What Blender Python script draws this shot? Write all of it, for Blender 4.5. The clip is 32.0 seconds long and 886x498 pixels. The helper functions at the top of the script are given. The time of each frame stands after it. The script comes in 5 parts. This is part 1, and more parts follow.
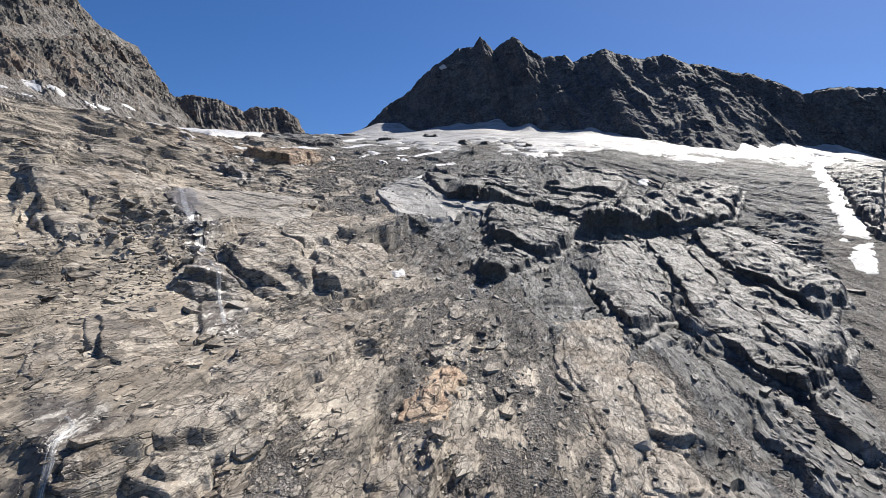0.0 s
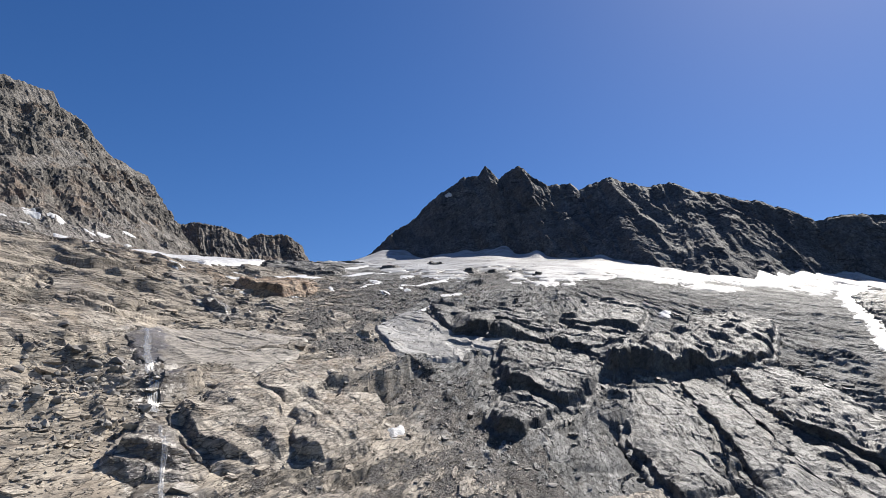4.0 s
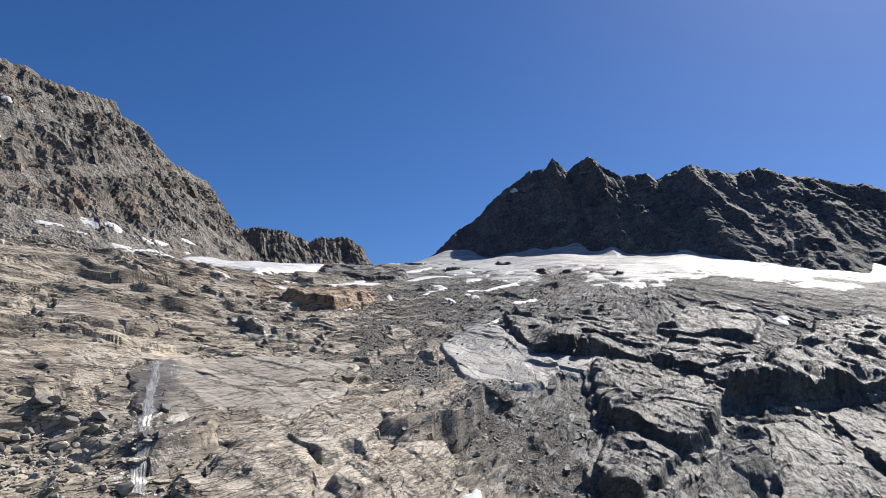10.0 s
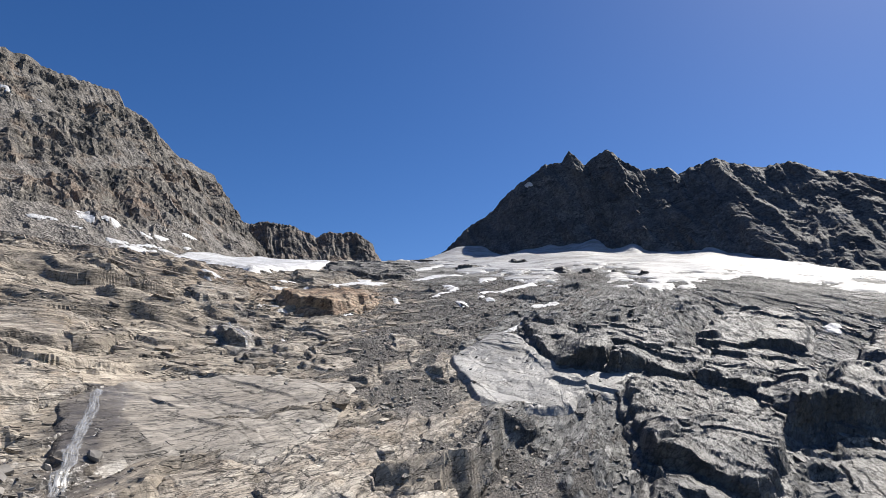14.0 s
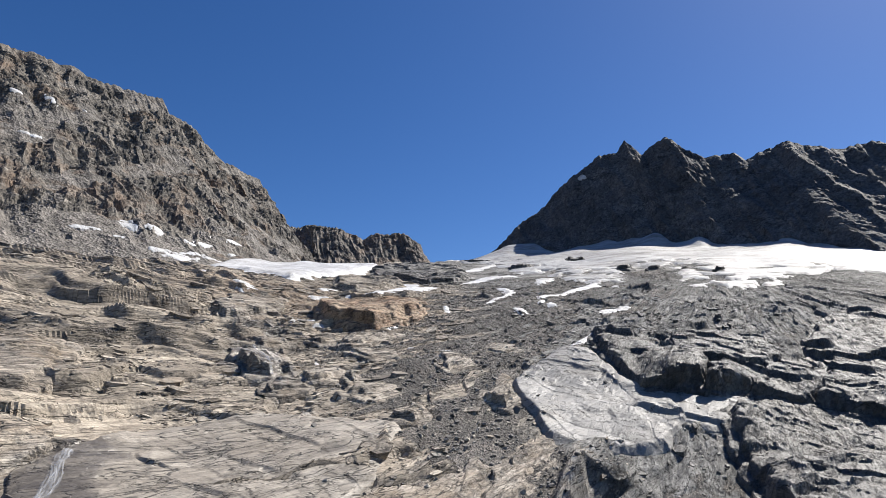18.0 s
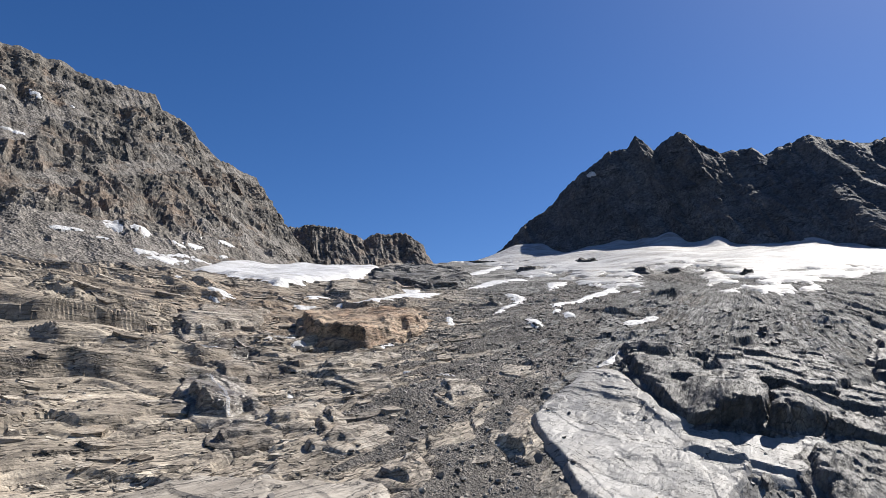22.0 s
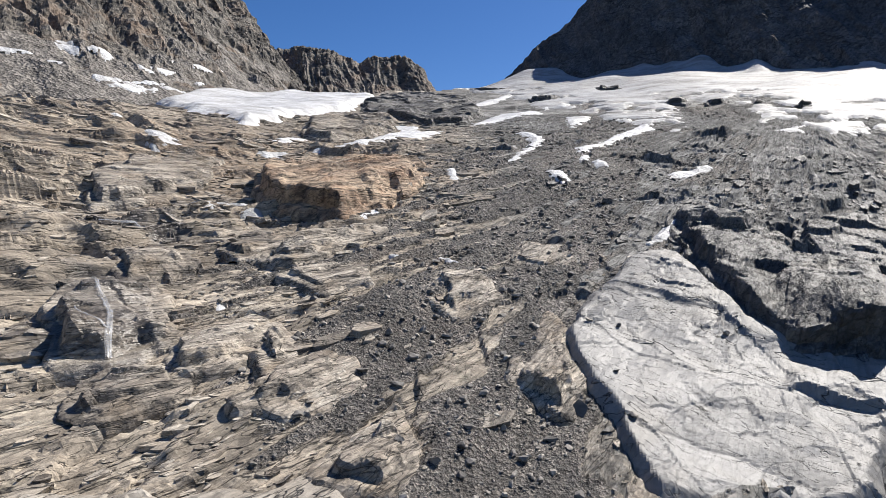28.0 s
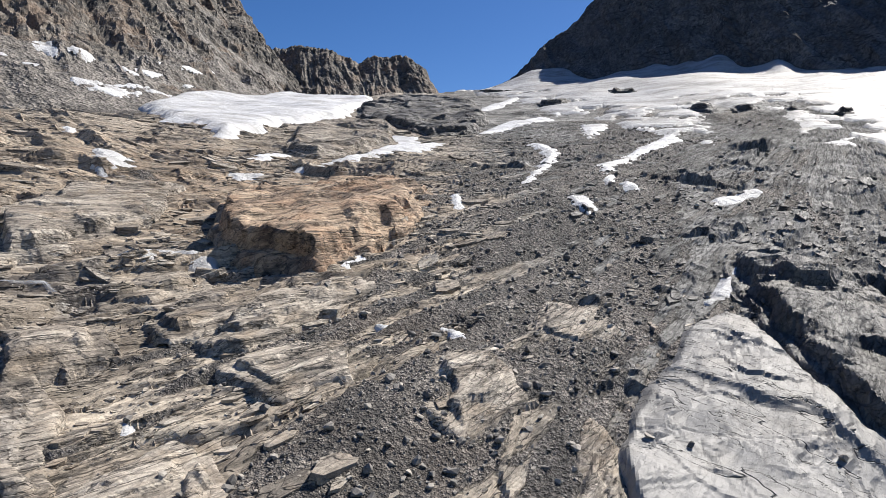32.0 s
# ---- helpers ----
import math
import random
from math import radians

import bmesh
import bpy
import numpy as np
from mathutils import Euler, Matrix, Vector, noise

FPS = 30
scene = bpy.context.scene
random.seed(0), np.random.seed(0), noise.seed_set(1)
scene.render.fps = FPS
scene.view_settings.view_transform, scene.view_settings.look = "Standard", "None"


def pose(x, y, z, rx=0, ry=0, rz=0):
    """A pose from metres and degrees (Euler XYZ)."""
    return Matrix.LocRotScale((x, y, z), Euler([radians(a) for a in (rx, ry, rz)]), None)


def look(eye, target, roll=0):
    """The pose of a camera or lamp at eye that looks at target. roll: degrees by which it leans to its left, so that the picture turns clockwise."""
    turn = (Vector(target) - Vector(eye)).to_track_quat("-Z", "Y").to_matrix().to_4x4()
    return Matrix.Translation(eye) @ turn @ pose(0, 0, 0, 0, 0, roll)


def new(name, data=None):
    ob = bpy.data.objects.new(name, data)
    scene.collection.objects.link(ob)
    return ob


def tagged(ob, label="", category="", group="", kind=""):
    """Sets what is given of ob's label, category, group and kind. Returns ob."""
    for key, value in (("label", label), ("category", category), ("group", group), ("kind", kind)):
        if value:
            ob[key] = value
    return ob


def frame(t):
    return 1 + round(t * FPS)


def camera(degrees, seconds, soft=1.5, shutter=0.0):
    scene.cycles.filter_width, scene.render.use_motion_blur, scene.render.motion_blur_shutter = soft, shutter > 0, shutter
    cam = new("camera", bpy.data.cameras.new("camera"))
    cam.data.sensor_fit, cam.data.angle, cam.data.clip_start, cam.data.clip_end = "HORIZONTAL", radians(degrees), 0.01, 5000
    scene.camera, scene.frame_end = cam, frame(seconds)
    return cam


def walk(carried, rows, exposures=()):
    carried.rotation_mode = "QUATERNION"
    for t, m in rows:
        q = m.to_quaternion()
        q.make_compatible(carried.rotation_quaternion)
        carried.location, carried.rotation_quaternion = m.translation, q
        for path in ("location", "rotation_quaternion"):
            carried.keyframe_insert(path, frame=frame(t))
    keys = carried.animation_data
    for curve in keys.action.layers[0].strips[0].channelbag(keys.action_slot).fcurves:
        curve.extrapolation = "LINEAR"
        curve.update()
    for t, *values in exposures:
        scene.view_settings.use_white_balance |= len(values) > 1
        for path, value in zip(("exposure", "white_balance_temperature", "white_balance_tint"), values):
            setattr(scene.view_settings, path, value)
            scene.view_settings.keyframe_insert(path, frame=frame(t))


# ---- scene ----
cam = camera(68.3, 32.0, 0.8)
METRES, EYE, TILT, LEAN, TURN = 250.0, 0.0, 4.0, 0.0, 0.0
ROWS = [
    (0.0, 0.0, 0.0, 0.0, 0.0, 0.0, -0.0),
    (0.5, -0.0002, 0.0157, 0.0038, 0.04, 1.53, -0.01),
    (1.0, -0.0005, 0.0314, 0.0074, 0.1, 3.57, -0.0),
    (1.5, -0.0008, 0.0471, 0.0114, 0.16, 5.64, -0.01),
    (2.0, -0.0013, 0.0628, 0.0152, 0.23, 7.75, -0.03),
    (2.5, -0.0016, 0.0784, 0.019, 0.3, 9.83, -0.03),
    (4.5, -0.0021, 0.1391, 0.0342, 0.66, 10.99, -0.07),
    (5.0, -0.0029, 0.1543, 0.0378, 4.88, 11.04, -2.65),
    (5.5, -0.0044, 0.1696, 0.0414, 7.17, 11.11, -2.96),
    (6.0, -0.0063, 0.1849, 0.0453, 6.36, 11.13, -1.18),
    (6.5, -0.0082, 0.2002, 0.0489, 5.99, 11.14, -0.35),
    (7.0, -0.0101, 0.2155, 0.0528, 5.89, 11.11, 0.03),
    (7.5, -0.0119, 0.231, 0.0563, 5.89, 11.07, 0.18),
    (8.0, -0.0138, 0.2468, 0.0597, 5.95, 11.03, 0.27),
    (8.5, -0.0157, 0.2623, 0.0636, 6.02, 10.95, 0.31),
    (9.0, -0.0176, 0.2781, 0.0672, 6.09, 10.89, 0.34),
    (9.5, -0.0193, 0.2939, 0.0707, 6.16, 10.82, 0.36),
    (10.0, -0.0212, 0.3098, 0.0744, 6.21, 10.76, 0.38),
    (10.5, -0.023, 0.3257, 0.078, 6.26, 10.69, 0.38),
    (11.0, -0.0248, 0.3417, 0.0817, 6.31, 10.63, 0.39),
    (11.5, -0.0266, 0.3578, 0.0853, 6.35, 10.58, 0.39),
    (12.0, -0.0283, 0.3739, 0.0892, 6.36, 10.53, 0.39),
    (12.5, -0.03, 0.389, 0.0927, 6.38, 10.49, 0.4),
    (13.0, -0.0317, 0.4052, 0.0964, 6.4, 10.44, 0.4),
    (13.5, -0.0333, 0.4215, 0.1003, 6.41, 10.39, 0.4),
    (14.0, -0.0351, 0.4379, 0.104, 7.16, 10.34, -0.07),
    (14.5, -0.0373, 0.454, 0.1079, 10.74, 10.33, -2.12),
    (16.5, -0.0509, 0.5192, 0.1224, 11.62, 10.3, 0.48),
    (17.0, -0.0543, 0.5356, 0.1264, 11.6, 10.26, 0.65),
    (17.5, -0.0577, 0.5522, 0.1301, 11.62, 10.24, 0.73),
    (18.0, -0.0611, 0.5686, 0.1341, 11.66, 10.23, 0.76),
    (18.5, -0.0645, 0.5851, 0.1379, 11.71, 10.21, 0.78),
    (19.0, -0.0679, 0.6016, 0.1417, 11.75, 10.2, 0.8),
    (19.5, -0.0713, 0.6182, 0.1455, 11.79, 10.18, 0.8),
    (20.0, -0.0745, 0.6346, 0.1494, 11.84, 10.17, 0.83),
    (20.5, -0.0776, 0.6513, 0.1532, 11.89, 10.19, 0.86),
    (21.0, -0.0806, 0.668, 0.157, 11.94, 10.19, 0.86),
    (21.5, -0.0836, 0.6845, 0.1609, 11.98, 10.19, 0.87),
    (22.0, -0.0867, 0.7012, 0.1645, 12.01, 10.17, 0.86),
    (22.5, -0.0899, 0.7178, 0.1682, 12.04, 10.16, 0.85),
    (23.0, -0.0929, 0.7345, 0.1719, 12.08, 10.14, 0.84),
    (23.5, -0.0961, 0.7512, 0.1758, 12.12, 10.12, 0.84),
    (24.0, -0.0993, 0.7679, 0.1797, 12.15, 10.09, 0.86),
    (24.5, -0.1026, 0.7846, 0.1836, 12.19, 10.08, 0.87),
    (25.0, -0.1058, 0.8012, 0.1874, 12.21, 7.91, 0.88),
    (25.5, -0.1089, 0.8175, 0.1909, 12.22, -0.01, 0.9),
    (27.5, -0.1214, 0.8833, 0.2059, 12.31, -4.95, 0.83),
    (28.0, -0.1245, 0.8994, 0.2099, 12.34, -5.0, 0.8),
    (28.5, -0.1279, 0.9153, 0.2142, 12.36, -5.03, 0.79),
    (29.0, -0.1313, 0.9311, 0.2183, 12.39, -5.05, 0.79),
    (29.5, -0.1346, 0.9467, 0.2223, 12.43, -5.07, 0.81),
    (30.0, -0.1379, 0.9621, 0.2263, 12.46, -5.08, 0.83),
]
END_ROWS = [(31.0, -0.1446, 0.9931, 0.2343, 12.52, -5.1, 0.83), (32.0, -0.1512, 1.0241, 0.2425, 12.58, -5.12, 0.83)]
walk(cam, [(t, pose(0, 0, EYE, TILT, LEAN, TURN) @ pose(METRES * x, METRES * y, METRES * z, 90 + pitch, roll, yaw)) for t, x, y, z, yaw, pitch, roll in ROWS + END_ROWS])

# ---- light ----
SUN_AZ, SUN_EL = 41.0, 48.5          # degrees clockwise from +y, and up
world = bpy.data.worlds.new("sky")
scene.world = world
world.use_nodes = True
wt = world.node_tree
sky = wt.nodes.new("ShaderNodeTexSky")
sky.sky_type = "NISHITA"
sky.sun_disc = False
sky.sun_elevation, sky.sun_rotation = radians(SUN_EL), radians(SUN_AZ)
sky.altitude, sky.air_density, sky.dust_density, sky.ozone_density = 3000, 1.0, 2.8, 2.4
deep = wt.nodes.new("ShaderNodeHueSaturation")
deep.inputs["Hue"].default_value, deep.inputs["Saturation"].default_value = 0.508, 1.28
wt.links.new(sky.outputs[0], deep.inputs["Color"])
wt.links.new(deep.outputs[0], wt.nodes["Background"].inputs[0])
wt.nodes["Background"].inputs[1].default_value = 0.072
sun = new("sun", bpy.data.lights.new("sun", "SUN"))
sun.data.energy, sun.data.angle, sun.data.color = 5.0, radians(0.53), (1.0, 0.95, 0.88)
sd = Vector((math.sin(radians(SUN_AZ)) * math.cos(radians(SUN_EL)), math.cos(radians(SUN_AZ)) * math.cos(radians(SUN_EL)), math.sin(radians(SUN_EL))))
sun.matrix_world = look(sd * 2000 + Vector((0, 400, 0)), (0, 400, 0))
scene.view_settings.exposure = 0.7
# ---- materials ----
def material(name, rough=0.85):
    m = bpy.data.materials.new(name)
    m.use_nodes = True
    b = m.node_tree.nodes["Principled BSDF"]
    b.inputs["Roughness"].default_value = rough
    return m, m.node_tree, b


def nd(t, kind, **values):
    n = t.nodes.new(kind)
    for k, v in values.items():
        if k in n.inputs:
            n.inputs[k].default_value = v
        else:
            setattr(n, k, v)
    return n


def wire(t, a, b):
    t.links.new(a, b)


def coords(t, scale=(1, 1, 1), rot=(0, 0, 0), source="Object"):
    c = nd(t, "ShaderNodeTexCoord")
    m = nd(t, "ShaderNodeMapping")
    m.inputs["Scale"].default_value = scale
    m.inputs["Rotation"].default_value = [radians(a) for a in rot]
    wire(t, c.outputs[source], m.inputs["Vector"])
    return m.outputs["Vector"]


def noise_tex(t, vec, scale, detail=6, rough=0.6, warp=0.0):
    n = nd(t, "ShaderNodeTexNoise", Scale=scale, Detail=detail, Roughness=rough, Distortion=warp)
    wire(t, vec, n.inputs["Vector"])
    return n.outputs["Fac"]


def ramp(t, fac, *stops):
    r = nd(t, "ShaderNodeValToRGB")
    e = r.color_ramp.elements
    while len(e) < len(stops):
        e.new(0.5)
    for el, (p, c) in zip(e, stops):
        el.position = p
        el.color = (*c, 1) if isinstance(c, tuple) else (c, c, c, 1)
    wire(t, fac, r.inputs["Fac"])
    return r.outputs["Color"]


def mixc(t, fac, a, b, kind="MIX"):
    m = nd(t, "ShaderNodeMix", data_type="RGBA", blend_type=kind)
    for s, v in ((m.inputs[0], fac), (m.inputs[6], a), (m.inputs[7], b)):
        if hasattr(v, "node"):
            wire(t, v, s)
        elif isinstance(v, tuple):
            s.default_value = (*v, 1)
        else:
            s.default_value = v
    return m.outputs[2]


def calc(t, op, a, b=0.0, c=0.0):
    m = nd(t, "ShaderNodeMath", operation=op)
    for s, v in zip(m.inputs, (a, b, c)):
        if hasattr(v, "node"):
            wire(t, v, s)
        else:
            s.default_value = v
    return m.outputs[0]


def bump(t, bsdf, *layers):
    """Stack bumps: (height, distance in metres, strength)."""
    prev = None
    for h, dist, strength in layers:
        b = nd(t, "ShaderNodeBump", Distance=dist, Strength=strength)
        wire(t, h, b.inputs["Height"])
        if prev:
            wire(t, prev, b.inputs["Normal"])
        prev = b.outputs["Normal"]
    wire(t, prev, bsdf.inputs["Normal"])


def attr(t, name, channel):
    a = nd(t, "ShaderNodeAttribute", attribute_name=name)
    s = nd(t, "ShaderNodeSeparateColor")
    wire(t, a.outputs["Color"], s.inputs[0])
    return s.outputs[channel]


def scaled(t, vec, by):
    n = nd(t, "ShaderNodeVectorMath", operation="MULTIPLY")
    wire(t, vec, n.inputs[0])
    n.inputs[1].default_value = by
    return n.outputs[0]


def facets(t, vec, bend=0.6, thin=0.05):
    """Broken plates, one a unit of vec: height of tilted planes, a chance for each plate, and the joints (0 in a joint)."""
    nz = nd(t, "ShaderNodeTexNoise", Scale=0.8, Detail=4.0, Roughness=0.6)
    wire(t, vec, nz.inputs["Vector"])
    wv = nd(t, "ShaderNodeVectorMath", operation="MULTIPLY_ADD")
    wire(t, nz.outputs["Color"], wv.inputs[0])
    wv.inputs[1].default_value = (bend,) * 3
    wire(t, vec, wv.inputs[2])
    vor = nd(t, "ShaderNodeTexVoronoi", Scale=1.0)
    wire(t, wv.outputs[0], vor.inputs["Vector"])
    away = nd(t, "ShaderNodeVectorMath", operation="SUBTRACT")
    wire(t, wv.outputs[0], away.inputs[0])
    wire(t, vor.outputs["Position"], away.inputs[1])
    lean = nd(t, "ShaderNodeVectorMath", operation="SUBTRACT")
    wire(t, vor.outputs["Color"], lean.inputs[0])
    lean.inputs[1].default_value = (0.5, 0.5, 0.5)
    dot = nd(t, "ShaderNodeVectorMath", operation="DOT_PRODUCT")
    wire(t, away.outputs[0], dot.inputs[0])
    wire(t, lean.outputs[0], dot.inputs[1])
    sep = nd(t, "ShaderNodeSeparateColor")
    wire(t, vor.outputs["Color"], sep.inputs[0])
    h = calc(t, "ADD", calc(t, "MULTIPLY", dot.outputs["Value"], 1.5), calc(t, "MULTIPLY", sep.outputs[0], 0.35))
    edge = nd(t, "ShaderNodeTexVoronoi", feature="DISTANCE_TO_EDGE", Scale=1.0)
    wire(t, wv.outputs[0], edge.inputs["Vector"])
    gate = noise_tex(t, vec, 0.35, 3, 0.5)
    line = calc(t, "SUBTRACT", thin, calc(t, "MULTIPLY", ramp(t, gate, (0.42, 1.0), (0.62, 0.0)), thin))
    joint = calc(t, "GREATER_THAN", edge.outputs["Distance"], line)
    return h, sep.outputs[2], joint


def seams(t, vec, scale, thin=0.02):
    """Hair cracks that wander along vec and come and go: 0 in the crack, 1 outside."""
    n = noise_tex(t, vec, scale, 3, 0.45, 0.3)
    line = calc(t, "DIVIDE", calc(t, "ABSOLUTE", calc(t, "SUBTRACT", n, 0.5)), thin)
    gate = ramp(t, noise_tex(t, vec, 0.45 * scale, 3, 0.5), (0.40, 1.0), (0.56, 0.0))
    return calc(t, "MINIMUM", calc(t, "ADD", line, gate), 1.0)


def slab_material(name, light, mid, dark, stain, stain_amount, rough=0.75, soft=1.0, joints=0.45, relief_amount=1.0, grain=0.4, lined=0.5):
    """Gneiss of the outcrops: broken plates, each with its own shade, with streaks, bedding, joints and stains."""
    m, t, b = material(name, rough)
    v = coords(t)
    comb = nd(t, "ShaderNodeCombineXYZ")
    wire(t, attr(t, "strata", 0), comb.inputs[0])
    wire(t, attr(t, "strata", 1), comb.inputs[1])
    wire(t, calc(t, "MULTIPLY", nd_z(t), 0.45), comb.inputs[2])
    tone = attr(t, "strata", 2)
    vs = comb.outputs[0]
    streak = noise_tex(t, vs, 1.3, 8, 0.7, 0.2)
    fine = noise_tex(t, v, 2.6, 9, 0.78)
    h1, r1, j1 = facets(t, scaled(t, vs, (1.2 * soft, 1.3 * soft, 0.9)), 0.5, 0.07)
    h2, r2, j2 = facets(t, scaled(t, vs, (3.4, 3.6, 2.2)), 0.5, 0.10)
    h3, r3, j3 = facets(t, scaled(t, v, (2.2, 2.2, 3.0)), 0.5, 0.05)
    k = calc(t, "ADD", calc(t, "MULTIPLY", streak, 0.42), calc(t, "ADD", calc(t, "MULTIPLY", r1, 0.12), calc(t, "ADD", calc(t, "MULTIPLY", r2, 0.12), calc(t, "MULTIPLY", tone, 0.34))))
    c = ramp(t, k, (0.28, dark), (0.46, mid), (0.68, light))
    c = mixc(t, grain, c, ramp(t, fine, (0.33, 0.12), (0.5, 0.5), (0.67, 0.88)), "OVERLAY")
    lines = noise_tex(t, scaled(t, vs, (3.0, 0.8, 0.8)), 1.6, 5, 0.6, 0.3)
    c = mixc(t, lined, c, ramp(t, lines, (0.34, 0.2), (0.5, 0.52), (0.66, 0.8)), "OVERLAY")
    st = ramp(t, noise_tex(t, v, 0.1, 6, 0.65, 0.6), (0.48, 0.0), (0.66, stain_amount))
    c = mixc(t, st, c, mixc(t, 0.6, stain, ramp(t, fine, (0.3, 0.1), (0.7, 0.9)), "OVERLAY"))
    c = mixc(t, joints, c, j1, "MULTIPLY")
    c = mixc(t, 0.7 * joints, c, j2, "MULTIPLY")
    if lined < 0.2:
        # smooth slabs crack across the slope
        flat = coords(t, rot=(0, 0, 19))
        s1, s2 = seams(t, scaled(t, flat, (0.07, 0.30, 0.1)), 1.0, 0.010), seams(t, scaled(t, flat, (0.16, 0.8, 0.2)), 1.0, 0.012)
    else:
        s1, s2 = seams(t, scaled(t, vs, (1, 0.5, 1)), 1.1, 0.018), seams(t, scaled(t, vs, (1, 0.5, 1)), 3.0, 0.025)
    c = mixc(t, 0.9, c, calc(t, "MULTIPLY", s1, s2), "MULTIPLY")
    wet = attr(t, "wet", 0)
    c = mixc(t, calc(t, "MULTIPLY", wet, 0.5), c, (0.045, 0.041, 0.037))
    wire(t, ramp(t, wet, (0.2, rough), (0.8, 0.32)), b.inputs["Roughness"])
    wire(t, c, b.inputs["Base Color"])
    bump(t, b, (h1, 1.2 * relief_amount, 0.8), (j1, 0.35 * joints, 0.7), (calc(t, "MULTIPLY", s1, s2), 0.35, 0.8), (h2, 0.5 * relief_amount, 0.8), (lines, 0.25 * relief_amount, 0.6), (h3, 0.2 * relief_amount, 0.6), (fine, 0.10 * relief_amount, 0.8))
    return m


def nd_z(t):
    """Height in the object."""
    s = nd(t, "ShaderNodeSeparateXYZ")
    wire(t, coords(t), s.inputs[0])
    return s.outputs[2]


def rock_material(name, light, mid, dark, stain, stain_amount, size, hardness=0.6):
    """Crags seen from far: tall broken faces with shelves, rusty in places."""
    m, t, b = material(name, 0.85)
    v = coords(t)
    tall = scaled(t, v, (1.0 / size, 1.0 / size, 0.6 / size))
    big = noise_tex(t, v, 0.012, 5, 0.6)
    streak = noise_tex(t, scaled(t, v, (0.6, 0.6, 1.6)), 0.07, 9, 0.72, 0.4)
    fine = noise_tex(t, v, 0.35, 9, 0.8)
    h1, r1, j1 = facets(t, tall, 0.7, 0.05)
    h2, r2, j2 = facets(t, scaled(t, tall, (2.7, 2.7, 3.2)), 0.7, 0.07)
    k = calc(t, "ADD", calc(t, "MULTIPLY", streak, 0.7), calc(t, "ADD", calc(t, "MULTIPLY", r1, 0.14), calc(t, "MULTIPLY", r2, 0.16)))
    c = ramp(t, k, (0.32, dark), (0.48, mid), (0.66, light))
    c = mixc(t, 0.85, c, ramp(t, fine, (0.37, 0.05), (0.5, 0.5), (0.65, 0.95)), "OVERLAY")
    seam = calc(t, "MULTIPLY", seams(t, scaled(t, v, (0.5, 0.5, 1.6)), 0.06, 0.02), seams(t, scaled(t, v, (1.5, 1.5, 0.8)), 0.11, 0.03))
    c = mixc(t, 0.85, c, seam, "MULTIPLY")
    c = mixc(t, 0.6, c, ramp(t, big, (0.35, 0.3), (0.65, 0.7)), "OVERLAY")
    st = ramp(t, noise_tex(t, v, 0.022, 6, 0.65, 0.4), (0.5, 0.0), (0.66, stain_amount))
    c = mixc(t, st, c, mixc(t, 0.6, stain, ramp(t, fine, (0.3, 0.1), (0.7, 0.9)), "OVERLAY"))
    c = mixc(t, 0.3, c, j1, "MULTIPLY")
    loose = attr(t, "talus", 0)
    rub = nd(t, "ShaderNodeTexVoronoi", Scale=0.45, Randomness=1.0)
    wire(t, v, rub.inputs["Vector"])
    one = nd(t, "ShaderNodeSeparateColor")
    wire(t, rub.outputs["Color"], one.inputs[0])
    scr = ramp(t, calc(t, "ADD", calc(t, "MULTIPLY", one.outputs[0], 0.5), calc(t, "MULTIPLY", fine, 0.5)), (0.25, (0.07, 0.063, 0.055)), (0.55, (0.16, 0.143, 0.124)), (0.75, (0.23, 0.207, 0.18)))
    run = noise_tex(t, scaled(t, v, (1.0, 1.0, 0.25)), 0.05, 7, 0.7, 0.6)
    scr = mixc(t, 0.7, scr, ramp(t, run, (0.36, 0.2), (0.5, 0.5), (0.64, 0.8)), "OVERLAY")
    c = mixc(t, ramp(t, calc(t, "ADD", loose, calc(t, "MULTIPLY", calc(t, "SUBTRACT", streak, 0.5), 1.6)), (0.45, 0.0), (0.6, 1.0)), c, scr)
    wire(t, c, b.inputs["Base Color"])
    hard = calc(t, "SUBTRACT", 1.0, calc(t, "MULTIPLY", loose, 0.8))
    bump(t, b, (calc(t, "MULTIPLY", h1, hard), size * 0.7, hardness), (calc(t, "MULTIPLY", h2, hard), size * 0.25, hardness), (calc(t, "MULTIPLY", rub.outputs["Distance"], loose), 1.6, 0.8), (fine, 1.2, 0.6))
    return m


